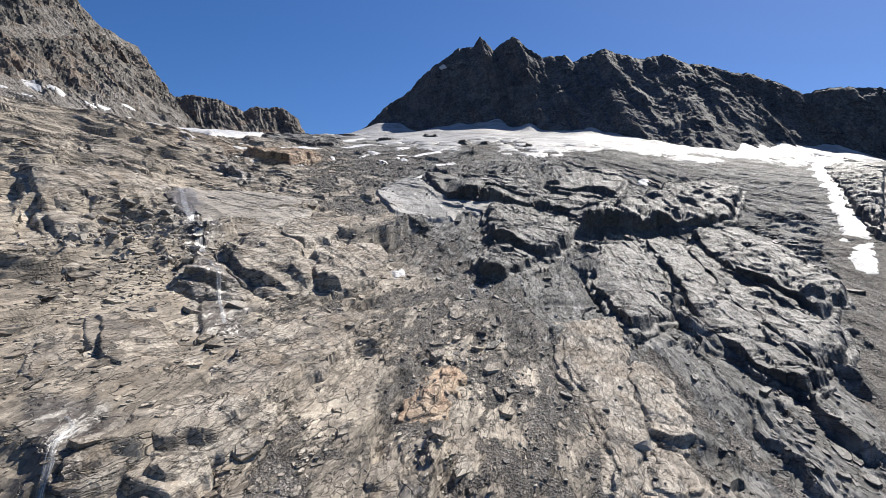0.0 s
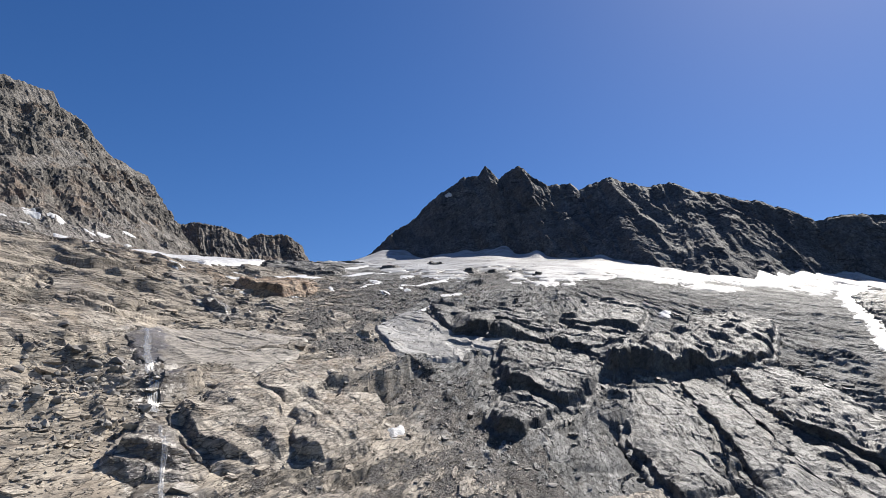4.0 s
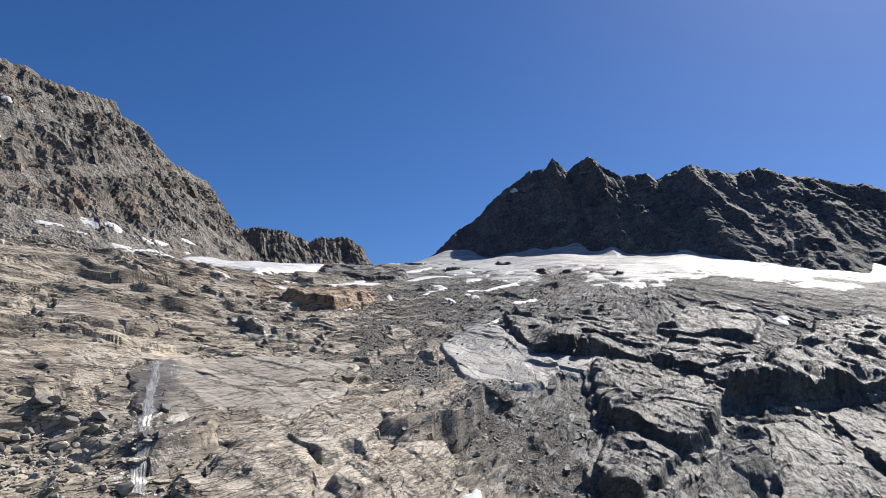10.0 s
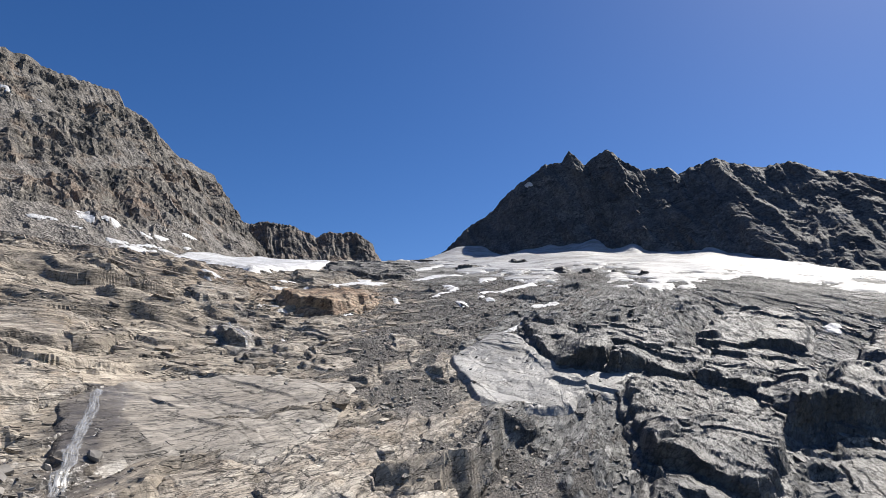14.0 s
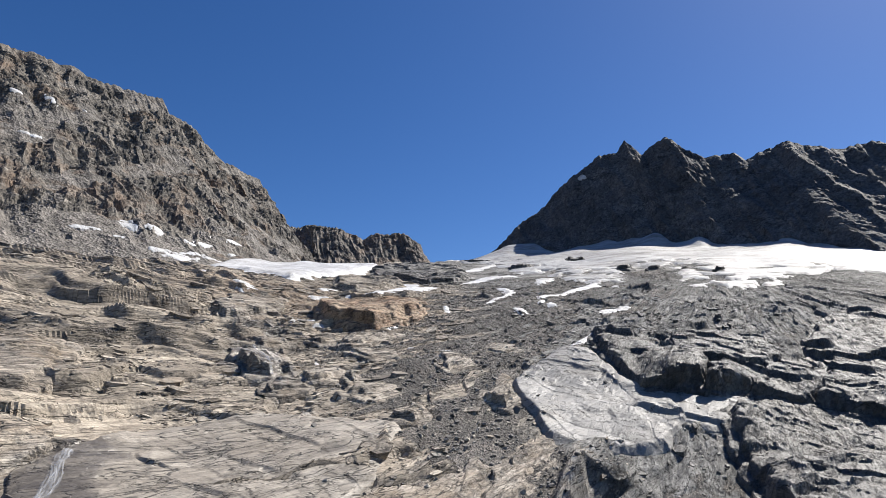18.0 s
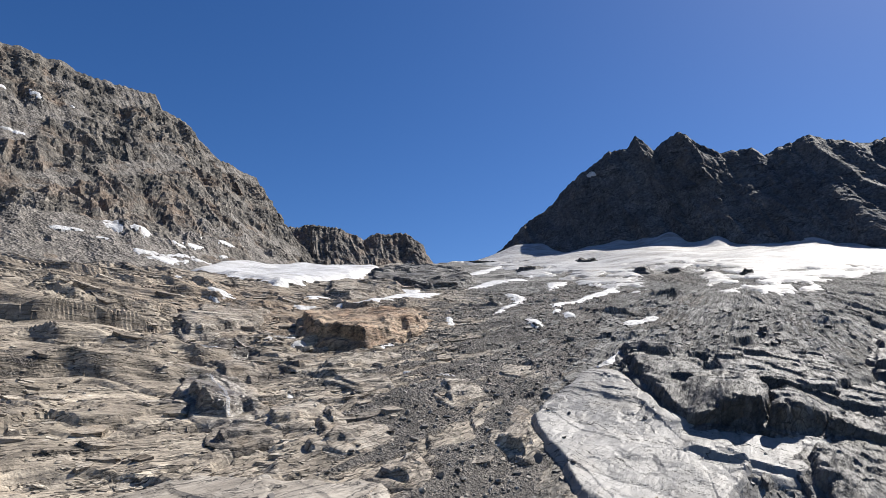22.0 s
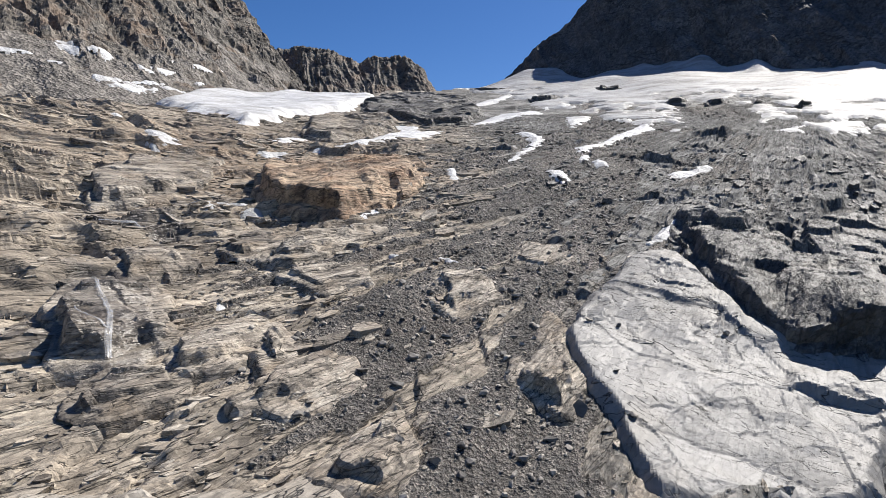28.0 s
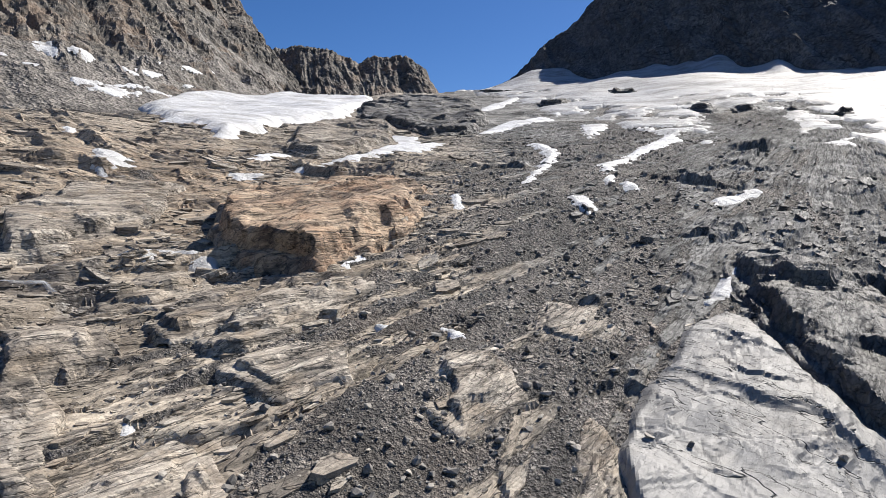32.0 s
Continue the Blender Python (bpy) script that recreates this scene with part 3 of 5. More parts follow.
# the outcrops that stand out: outline in plan, height of the lower face, rock
OUTCROPS = {
    "black_tip": ([(58, 308), (83, 319), (111, 325), (132, 332), (157, 351), (197, 423), (185, 451), (143, 416), (105, 361), (83, 339)], 10, "grey"),
    "nose_a": ([(19, 279), (33, 274), (43, 269), (50, 277), (71, 321), (63, 341), (35, 345), (21, 327)], 8, "grey"),
    "nose_b": ([(13, 236), (24, 237), (40, 267), (38, 283), (25, 287), (18, 269), (12, 245)], 7, "grey"),
    "mid_a": ([(31, 340), (49, 343), (60, 360), (63, 388), (42, 364)], 5, "grey"),
    "mid_b": ([(49, 345), (62, 337), (68, 320), (83, 331), (95, 346), (92, 371), (91, 390), (69, 387)], 7, "grey"),
    "mid_c": ([(59, 382), (80, 386), (105, 392), (120, 421), (120, 469), (79, 429)], 4, "grey"),
    "strip_a": ([(96, 312), (91, 259), (83, 212), (87, 186), (95, 171), (105, 178), (108, 205), (109, 246), (113, 313), (106, 324)], 6, "rib"),
    "strip_b": ([(113, 305), (103, 232), (103, 202), (108, 189), (123, 198), (132, 218), (126, 246), (124, 283), (121, 313)], 6, "rib"),
    "strip_c": ([(115, 263), (127, 238), (130, 224), (146, 237), (156, 257), (159, 298), (153, 341), (123, 322)], 8, "rib"),
    "front_ledge": ([(49, 179), (45, 148), (50, 145), (58, 148), (59, 158), (60, 172), (58, 185), (53, 187)], 3, "tan"),
    "column": ([(57, 253), (57, 207), (59, 203), (78, 222), (90, 262), (93, 311), (72, 299)], 4, "rib"),
    "block_a": ([(-47, 176), (-41, 179), (-37, 188), (-47, 214), (-53, 225), (-64, 218), (-62, 183), (-55, 175)], 6, "tan"),
    "block_b": ([(-37, 185), (-29, 189), (-21, 218), (-25, 248), (-36, 234), (-43, 211)], 6, "tan"),
    "block_c": ([(-42, 218), (-39, 252), (-44, 266), (-53, 249), (-55, 219), (-45, 212)], 4, "tan"),
    "left_a": ([(-104, 167), (-100, 185), (-99, 217), (-108, 232), (-114, 216), (-122, 204), (-124, 188)], 5, "tan"),
    "left_b": ([(-87, 151), (-87, 156), (-92, 163), (-93, 175), (-98, 180), (-103, 176), (-103, 167)], 4, "tan"),
    "left_c": ([(-117, 218), (-112, 241), (-129, 270), (-139, 251)], 3, "tan"),
    "long_slab": ([(-53, 93), (-46, 105), (-37, 111), (-34, 126), (-24, 160), (-22, 180), (-33, 171), (-44, 135), (-53, 108), (-55, 101)], 3, "tan"),
    "low_slab": ([(-63, 121), (-58, 119), (-55, 129), (-56, 135), (-61, 140), (-70, 133)], 1.4, "tan"),
    "dome": ([(-65, 160), (-58, 163), (-52, 170), (-64, 185), (-68, 183), (-68, 172)], 5, "tan"),
    "orange": ([(-103, 360), (-98, 360), (-93, 361), (-86, 361), (-83, 369), (-81, 380), (-77, 391), (-78, 410), (-86, 432), (-103, 434), (-110, 416), (-121, 408), (-117, 383)], 6, "rust"),
    "orange_low": ([(-89, 333), (-84, 339), (-80, 348), (-76, 359), (-79, 361), (-86, 348), (-90, 338)], 3, "tan"),
    "left_d": ([(-133, 341), (-130, 349), (-129, 374), (-139, 386), (-149, 378), (-148, 355)], 3, "tan"),
    "left_e": ([(-103, 312), (-103, 318), (-101, 324), (-105, 329), (-109, 329), (-112, 321)], 3, "tan"),
    "upper_a": ([(-138, 459), (-126, 455), (-119, 477), (-113, 500), (-144, 593), (-170, 584), (-157, 503)], 4, "tan"),
    "upper_b": ([(-168, 615), (-108, 537), (-92, 549), (-92, 602), (-128, 748), (-205, 842), (-199, 701)], 4, "grey"),
    "pale": ([(-34, 329), (-32, 321), (-28, 313), (-25, 306), (-23, 299), (-7, 305), (5, 309), (11, 324), (8, 336), (-3, 342), (-8, 352), (-12, 368), (-16, 369), (-24, 356), (-31, 341)], 2, "pale"),
    "dark_a": ([(-11, 377), (-8, 356), (-3, 342), (1, 337), (7, 337), (19, 339), (23, 347), (24, 355), (26, 365), (15, 368), (8, 385), (-2, 403), (-9, 395)], 6, "grey"),
    "dark_b": ([(19, 338), (23, 337), (33, 341), (40, 350), (40, 361), (33, 363), (24, 355)], 6, "grey"),
    "dark_c": ([(13, 363), (25, 360), (35, 356), (44, 365), (53, 380), (51, 401), (35, 400), (18, 388)], 4, "grey"),
    "bulge": ([(3, 376), (10, 378), (13, 389), (7, 391)], 2.5, "grey"),
    "pillar": ([(-40, 314), (-34, 311), (-33, 317), (-37, 335), (-39, 327), (-40, 320)], 2.5, "tan"),
    "fall_rock": ([(-95, 289), (-90, 292), (-88, 301), (-97, 311), (-106, 312), (-108, 305)], 5, "tan"),
    "tan_a": ([(-72, 292), (-67, 296), (-64, 306), (-67, 309), (-70, 300)], 2, "tan"),
    "tan_b": ([(-56, 285), (-52, 287), (-52, 295), (-54, 298), (-57, 293), (-59, 285)], 3, "tan"),
    "tan_patch_a": ([(-45, 353), (-39, 351), (-35, 356), (-38, 362), (-44, 361)], 0.8, "tan"),
    "tan_patch_b": ([(-83, 327), (-76, 325), (-70, 332), (-73, 338), (-80, 336)], 1.0, "tan"),
    "tan_patch_c": ([(-56, 329), (-52, 326), (-48, 336), (-52, 343), (-57, 340)], 1.2, "tan"),
    "pale_rib_a": ([(-34, 262), (-30, 262), (-24, 285), (-22, 300), (-26, 302), (-31, 284)], 1.0, "tan"),
    "great_slab": ([(-96, 224), (-96, 246), (-84, 273), (-64, 281), (-55, 295), (-53, 263), (-53, 247), (-58, 230), (-71, 224), (-77, 217), (-75, 206), (-85, 208)], 0.8, "sheet"),
    "flat_a": ([(-86, 300), (-85, 306), (-81, 312), (-78, 309), (-77, 301), (-82, 296)], 1.6, "tan"),
    "flat_b": ([(-89, 287), (-89, 291), (-84, 294), (-81, 292), (-83, 288), (-87, 285)], 1.6, "tan"),
    "flat_c": ([(-69, 294), (-67, 299), (-64, 304), (-61, 303), (-65, 297), (-67, 294)], 1.8, "tan"),
    "flat_d": ([(-76, 305), (-77, 311), (-72, 305), (-71, 300)], 1.6, "tan"),
    "knob_a": ([(-109, 324), (-110, 328), (-107, 330), (-101, 325), (-101, 321), (-105, 320)], 2.2, "tan"),
    "knob_b": ([(-111, 339), (-112, 348), (-107, 354), (-101, 348), (-102, 338), (-107, 335)], 1.6, "tan"),
    "knob_c": ([(-100, 334), (-100, 343), (-95, 350), (-92, 342), (-94, 333)], 2, "tan"),
    "knob_d": ([(-90, 333), (-90, 341), (-86, 345), (-82, 338), (-85, 334)], 4, "tan"),
    "upper_c": ([(-137, 356), (-145, 370), (-145, 389), (-137, 393), (-132, 371), (-135, 360)], 2, "tan"),
    "upper_d": ([(-137, 344), (-143, 355), (-137, 368), (-130, 362), (-132, 348)], 2.5, "tan"),
    "left_shelf": ([(-118, 220), (-115, 226), (-112, 231), (-111, 239), (-119, 250), (-127, 248), (-136, 239)], 4.5, "tan"),
    "left_shelf_b": ([(-100, 205), (-99, 211), (-100, 219), (-99, 227), (-102, 235), (-107, 226), (-106, 211)], 3, "tan"),
    "bank": ([(-57, 229), (-48, 231), (-44, 224), (-39, 226), (-38, 234), (-40, 249), (-36, 252), (-34, 270), (-37, 279), (-42, 267), (-45, 258), (-53, 246), (-55, 234)], 3, "tan"),
    "bank_b": ([(-71, 207), (-69, 208), (-70, 214), (-73, 221), (-63, 229), (-58, 229), (-53, 219), (-64, 210)], 2.2, "tan"),
    "pale_column": ([(32, 173), (36, 201), (59, 219), (51, 185), (49, 167), (46, 147), (39, 130), (32, 125), (35, 150)], 1.2, "tan"),
    "pale_foot": ([(39, 127), (45, 143), (52, 148), (50, 130), (44, 125)], 1, "tan"),
    "ochre_patch": ([(-7, 136), (-4, 148), (2, 163), (3, 160), (-2, 140)], 0.5, "rust"),
    "low_flat": ([(-45, 99), (-45, 103), (-40, 107), (-38, 105), (-41, 99)], 1.5, "tan"),
    "low_flat_b": ([(-14, 111), (-13, 116), (-9, 121), (-9, 114)], 0.8, "tan"),
    "slope_slab": ([(-73, 111), (-75, 124), (-72, 128), (-68, 118), (-67, 109)], 1.5, "tan"),
    "pale_b": ([(0, 335), (9, 337), (19, 336), (32, 340), (32, 334), (24, 323), (16, 319), (9, 322)], 0.5, "pale"),
    "ice_island_b": ([(-26, 766), (-7, 772), (-7, 735), (-20, 736)], 4, "grey"),
    "ice_island_c": ([(16, 635), (27, 626), (22, 606), (15, 617)], 4, "grey"),
    "ice_island_d": ([(36, 620), (45, 622), (44, 608), (35, 608)], 4, "grey"),
    "ice_island_e": ([(-144, 876), (-105, 868), (-132, 863)], 4, "grey"),
    "ice_island_f": ([(-70, 699), (-53, 718), (-54, 689), (-66, 687)], 4, "grey"),
    "ice_island_g": ([(59, 609), (61, 612), (58, 597)], 4, "grey"),
    "ice_island_h": ([(75, 591), (85, 596), (81, 587), (75, 586)], 4, "grey"),
    "right_bank": ([(350, 596), (278, 452), (237, 375), (220, 324), (431, 629), (434, 692)], 8, "grey"),
}


def inside(x, y, outline):
    """Distance to an outline, plus inside."""
    p = np.array(outline, float)
    q = np.roll(p, -1, 0)
    best, odd = np.full(x.shape, 1e9), np.zeros(x.shape, bool)
    for (ax, ay), (bx, by) in zip(p, q):
        ex, ey = bx - ax, by - ay
        t = np.clip(((x - ax) * ex + (y - ay) * ey) / (ex * ex + ey * ey + 1e-9), 0, 1)
        best = np.minimum(best, np.hypot(x - ax - t * ex, y - ay - t * ey))
        if by != ay:
            odd ^= ((ay > y) != (by > y)) & (x < (bx - ax) * (y - ay) / (by - ay) + ax)
    return np.where(odd, best, -best)


def relief(x, y):
    """Ledges, steps and lumps on the mountainside, the scree cover and a shade for each slab."""
    sc = scree(x, y)
    rock = 1 - 0.88 * sc
    side = 0.15 * smooth(0, 60, x) + 0.05 * smooth(-70, -110, x)
    broken = np.clip(0.5 + side + 1.9 * fbm(x / 38, y / 50, 3, 33), 0.1, 1.5)
    fine = np.clip(0.55 + side + 1.9 * fbm(x / 17, y / 22, 3, 35), 0.1, 1.6)
    calm = 1 - 0.6 * smooth(0, 40, x) * smooth(365, 400, y)
    broken, fine = broken * calm, fine * calm
    m = smooth(345, 265, y + 0.35 * np.abs(x + 20) - 125 * smooth(-25, -65, x) + 18 * fbm(x / 30, y / 30, 2, 36))
    ha, ca = blocks(x, y, 16.0, 50, True, 0.8, 0.9)
    hb, cb = blocks(x, y, 15.0, 60, False, 0.85, 1.0)
    h = broken * rock * (m * ha + (1 - m) * hb)
    h = h + rock * (0.35 + 0.65 * m) * blocks(x, y, 32.0, 53, True, 0.75, 1.6)[0]
    tone = 0.5 * np.where(m > 0.5, ca, cb)
    ha, ca = blocks(x, y, 6.8, 51, True, 0.7, 0.55)
    hb, cb = blocks(x, y, 5.6, 61, False, 0.95, 0.65)
    h = h + fine * rock * (m * ha + (1 - m) * hb)
    tone = tone + 0.3 * np.where(m > 0.5, ca, cb)
    ha, ca = blocks(x, y, 2.4, 52, True, 0.5, 0.4)
    h = h + (0.25 + 0.75 * fine) * (1 - 0.6 * sc) * ha
    tone = tone + 0.2 * ca
    s, r = fan(x, y)
    h = h + rock * (0.2 * fbm(x / 6.5, y / 6.5, 3, 42) + 0.5 * fbm(s / 3.2, r / 26, 3, 44)) + 0.10 * fbm(x / 1.4, y / 1.4, 2, 43) + sc * 1.3 * fbm(s / 7, r / 60, 3, 46)
    h = h * (1 - 0.6 * smooth(440, 560, y)) + low(x, y)
    for outline, height, _ in OUTCROPS.values():
        p = np.array(outline)
        near = (x > p[:, 0].min() - 2) & (x < p[:, 0].max() + 2) & (y > p[:, 1].min() - 2) & (y < p[:, 1].max() + 2)
        if near.any():
            h[near] -= min(2.5, 0.6 * height + 0.8) * smooth(1.8, 5.0, inside(x[near], y[near], outline))
    return h, sc, tone


# streams: where they run in plan
STREAMS = {"fall_a": [(-94, 232), (-84, 212.5), (-76, 199), (-69, 186)], "fall_b": [(-62, 174.5), (-57, 165.5), (-53, 157), (-50, 151)], "fall_c": [(-106, 308), (-100.5, 302.8), (-94.5, 297.8), (-90, 292)],
           "fall_d": [(-99, 296.5), (-95, 295.1), (-91.5, 293.6)], "brook": [(-58.2, 102.3), (-55.7, 100.4), (-56.3, 96.4), (-55.3, 93.5), (-54.3, 89)], "brook_b": [(-126, 333), (-121, 337), (-116, 336)]}


def wetness(x, y):
    """Dark wet rock along the streams."""
    best = np.full(x.shape, 1e9)
    for path in STREAMS.values():
        for (ax, ay), (bx, by) in zip(path, path[1:]):
            ex, ey = bx - ax, by - ay
            t = np.clip(((x - ax) * ex + (y - ay) * ey) / (ex * ex + ey * ey), 0, 1)
            best = np.minimum(best, np.hypot(x - ax - t * ex, y - ay - t * ey))
    return 1 - smooth(1.5, 10.0, best + 7 * fbm(x / 5, y / 9, 3, 47))


def ground(x, y):
    """Height of the finished ground at arrays x, y."""
    x, y = np.atleast_1d(np.asarray(x, float)), np.atleast_1d(np.asarray(y, float))
    return base(x, y) + relief(x, y)[0]


def ground_at(x, y):
    return float(ground(x, y)[0])


# ---- mesh helpers ----
def mesh_object(name, verts, faces, mat, smooth_it=True):
    """A mesh from numpy arrays: verts n x 3, faces m x 4 or m x 3."""
    me = bpy.data.meshes.new(name)
    verts, faces = np.asarray(verts, np.float32), np.asarray(faces, np.int32)
    k = faces.shape[1]
    me.vertices.add(len(verts))
    me.vertices.foreach_set("co", verts.ravel())
    me.loops.add(faces.size)
    me.loops.foreach_set("vertex_index", faces.ravel())
    me.polygons.add(len(faces))
    me.polygons.foreach_set("loop_start", np.arange(len(faces), dtype=np.int32) * k)
    me.polygons.foreach_set("use_smooth", np.full(len(faces), smooth_it))
    me.materials.append(mat)
    me.update(calc_edges=True)
    return new(name, me)


def quads(rows, cols):
    """Faces of a grid of rows x cols vertices, upward for x along columns and y along rows."""
    i = np.arange(rows * cols).reshape(rows, cols)
    return np.stack([i[:-1, :-1], i[:-1, 1:], i[1:, 1:], i[1:, :-1]], -1).reshape(-1, 4)


def set_attr(me, name, *channels):
    a = me.attributes.new(name, "FLOAT_COLOR", "POINT")
    data = np.ones((len(me.vertices), 4), np.float32)
    for i, c in enumerate(channels):
        data[:, i] = c
    a.data.foreach_set("color", data.ravel())


# ---- the mountainside: one sheet ----
def spaced(start, *legs):
    """Steps from start: (end, first step, last step) a leg."""
    out = [start]
    for end, a, b in legs:
        n = max(2, int(round(2 * abs(end - start) / (a + b))))
        k = np.linspace(0, 1, n + 1)[1:]
        out += list(start + (end - start) * (k * a * 2 / (a + b) + k * k * (b - a) / (a + b)))
        start = end
    return np.array(out)


gx = spaced(-2600, (-420, 200, 6), (-170, 2.6, 0.8), (-110, 0.6, 0.5), (60, 0.5, 0.5), (180, 0.5, 0.8), (480, 0.9, 8), (2600, 12, 200))
gy = spaced(-2400, (40, 200, 4), (100, 3, 0.6), (300, 0.5, 0.45), (400, 0.45, 0.5), (520, 0.5, 1.0), (950, 1.2, 5), (2600, 9, 160))
X, Y = (a.ravel() for a in np.meshgrid(gx, gy))
lift, cover, tone = relief(X, Y)
Z = base(X, Y) + lift
warm = (smooth(20, -50, X + 0.25 * (Y - 250) - 0.35 * np.maximum(250 - Y, 0)) * 0.9 + 0.05) * (1 - 0.3 * smooth(500, 650, Y))
rust = 0.85 * np.exp(-((X + 125) / 80) ** 2 - ((Y - 405) / 55) ** 2) * smooth(-55, -75, X)
hillside = mesh_object("ground", np.stack([X, Y, Z], -1), quads(len(gy), len(gx)), MOUNTAINSIDE, False)
set_attr(hillside.data, "cover", cover, warm, rust)
set_attr(hillside.data, "strata", fan(X, Y)[0] / 3.0 + 0.15 * lift, fan(X, Y)[1] / 16.0, tone)
set_attr(hillside.data, "wet", wetness(X, Y))
tagged(hillside, "bare ice-polished gneiss mountainside with ledges and grey scree", "mountainside", kind="structure")


# ---- mountains ----
def resample(points, n):
    p = np.array(points, float)
    d = np.concatenate([[0], np.cumsum(np.linalg.norm(np.diff(p[:, :2], axis=0), axis=1))])
    s = np.linspace(0, d[-1], n)
    return np.stack([np.interp(s, d, p[:, k]) for k in range(3)], -1), s


FACES = {}


def mountain(name, crest, foot, cols, rows, mat, rib, rough, power, seed, label, jag=3.0, talus=0.72, bands=1.0):
    """A ridge: a face from its crest down to its foot, broken into ribs and gullies, and a plain far side."""
    c, s = resample(crest, cols)
    f, _ = resample(foot, cols)
    f[:, 2] = np.minimum(f[:, 2], base(f[:, 0], f[:, 1]) - 5)
    c[:, 2] += jag * fbm(s / 22, s * 0 + seed, 4, seed) + 0.5 * jag * pnoise(s / 5, s * 0 + seed, seed + 1)
    u = np.linspace(0, 1, rows)[:, None]
    S, U = np.broadcast_to(s, (rows, cols)), np.broadcast_to(u, (rows, cols))
    P = c[None] * (1 - u[..., None]) + f[None] * u[..., None]
    P[..., 2] = f[None, :, 2] + (c[None, :, 2] - f[None, :, 2]) * (1 - u) ** power
    out = np.cross(np.gradient(P, axis=1), np.gradient(P, axis=0))
    out /= np.linalg.norm(out, axis=-1, keepdims=True) + 1e-9
    out *= np.sign(out[..., 2:3] + 1e-9)
    height = c[None, :, 2] - P[..., 2]
    w = 16 * fbm(S / 80, height / 80, 3, seed + 9)
    ribs = 1 - 2 * np.abs(fbm((S + w) / rib, height / (rib * 3), 3, seed + 2, 0.5))
    D = rough * (ribs - 0.4)
    # ledges that run across the face
    lie = height + 0.10 * S + 0.7 * w
    for band, seed2, amount in ((27, 21, 0.55), (12, 22, 0.34), (5.5, 23, 0.2)):
        D = D + rough * amount * bands * (saw((lie + 0.3 * band * fbm(S / band, height / band, 2, seed2)) / band, 0.3) - 0.5) * np.clip(0.6 + 1.8 * fbm(S / (band * 3), height / (band * 2), 2, seed + seed2), 0, 1.4)
    for size, seed2, amount in ((rib * 0.55, 11, 0.2), (rib * 0.2, 12, 0.11), (rib * 0.085, 13, 0.075)):
        p, q = (S + 0.6 * w + 0.35 * height).ravel(), (height + 0.5 * w - 0.2 * S).ravel()
        q = q + size * 0.4 * fbm(p / size, q / size, 2, seed2)
        one, two, gap = cells(p / size, q / (size * 0.9), seed + seed2)
        face = [(e[0] - 0.5) + 1.1 * (e[1] - 0.5) * e[3] + 0.9 * (e[2] - 0.7) * e[4] for e in (one, two)]
        k = 0.5 + 0.5 * smooth(0, 0.16, gap)
        D = D + rough * amount * 1.9 * (face[0] * k + face[1] * (1 - k)).reshape(S.shape)
    craggy = smooth(-0.32, 0.0, fbm((S + w) / 75, (height + 0.25 * S) / 32, 3, seed + 7)) if name == "cliff" else 1.0
    D = D * (0.3 + 0.7 * craggy)
    hold = smooth(0, 0.05, U) * (1 - 0.75 * smooth(talus, talus + 0.25, U))
    D = D * (0.12 + 0.88 * hold)
    soft = np.pad(D, 5, mode="edge")
    soft = sum(soft[k:rows + k] for k in range(11)) / 11
    soft = sum(soft[:, k:cols + k] for k in range(11)) / 11
    FACES[name] = (P + out * soft[..., None], out)
    P = P + out * D[..., None]
    back = c.copy()
    away = c - f
    away[:, 2] = 0
    back += 0.8 * away
    back[:, 2] = f[:, 2] - 40
    V = np.concatenate([back[None], P], 0)
    ob = mesh_object(name, V[::-1].reshape(-1, 3), quads(rows + 1, cols), mat, False)
    loose = smooth(talus + 0.02, talus + 0.2, np.concatenate([U[:1] * 0, U], 0) + 0.25 * fbm(np.concatenate([S[:1], S], 0) / 60, np.concatenate([height[:1], height], 0) / 60, 3, seed + 4))
    if name == "cliff":
        loose = np.maximum(loose, np.concatenate([craggy[:1] * 0, 0.6 * (1 - craggy)], 0))
        shelf = smooth(0.10, 0.0, np.abs(np.concatenate([U[:1], U], 0) - 0.29 + 0.1 * pnoise(np.concatenate([S[:1], S], 0) / 90, np.concatenate([S[:1], S], 0) * 0, 3))) * smooth(0.62, 0.45, np.concatenate([S[:1], S], 0) / s[-1])
        loose = np.maximum(loose, 0.9 * shelf)
    set_attr(ob.data, "talus", loose[::-1].ravel())
    return tagged(ob, label, name.replace("_", " "), kind="structure")


mountain("mountain_ridge",
         [(-190, 1058, 225), (-126, 1038, 268), (-90, 1027, 302), (-58, 1017, 320), (-15, 1003, 357), (24, 991, 380), (46, 985, 385), (57, 981, 397), (76, 970, 372), (95, 958, 380), (105, 952, 383),
          (137, 932, 354), (148, 926, 345), (174, 910, 340), (184, 904, 328), (205, 891, 334), (222, 881, 340), (256, 860, 318), (294, 837, 313), (346, 805, 284), (384, 782, 268), (405, 770, 257),
          (425, 758, 236), (460, 754, 243), (526, 761, 245), (640, 740, 250)],
         [(-130, 985, 232), (-60, 930, 232), (20, 890, 226), (80, 860, 220), (160, 780, 190), (225, 690, 150), (290, 650, 138), (350, 670, 140), (410, 700, 145), (480, 700, 140), (640, 680, 110)],
         700, 170, DARK_ROCK, 46, 4.8, 1.08, 50, "dark jagged mountain ridge in its own shade", 4.8, 0.9, 0.5)
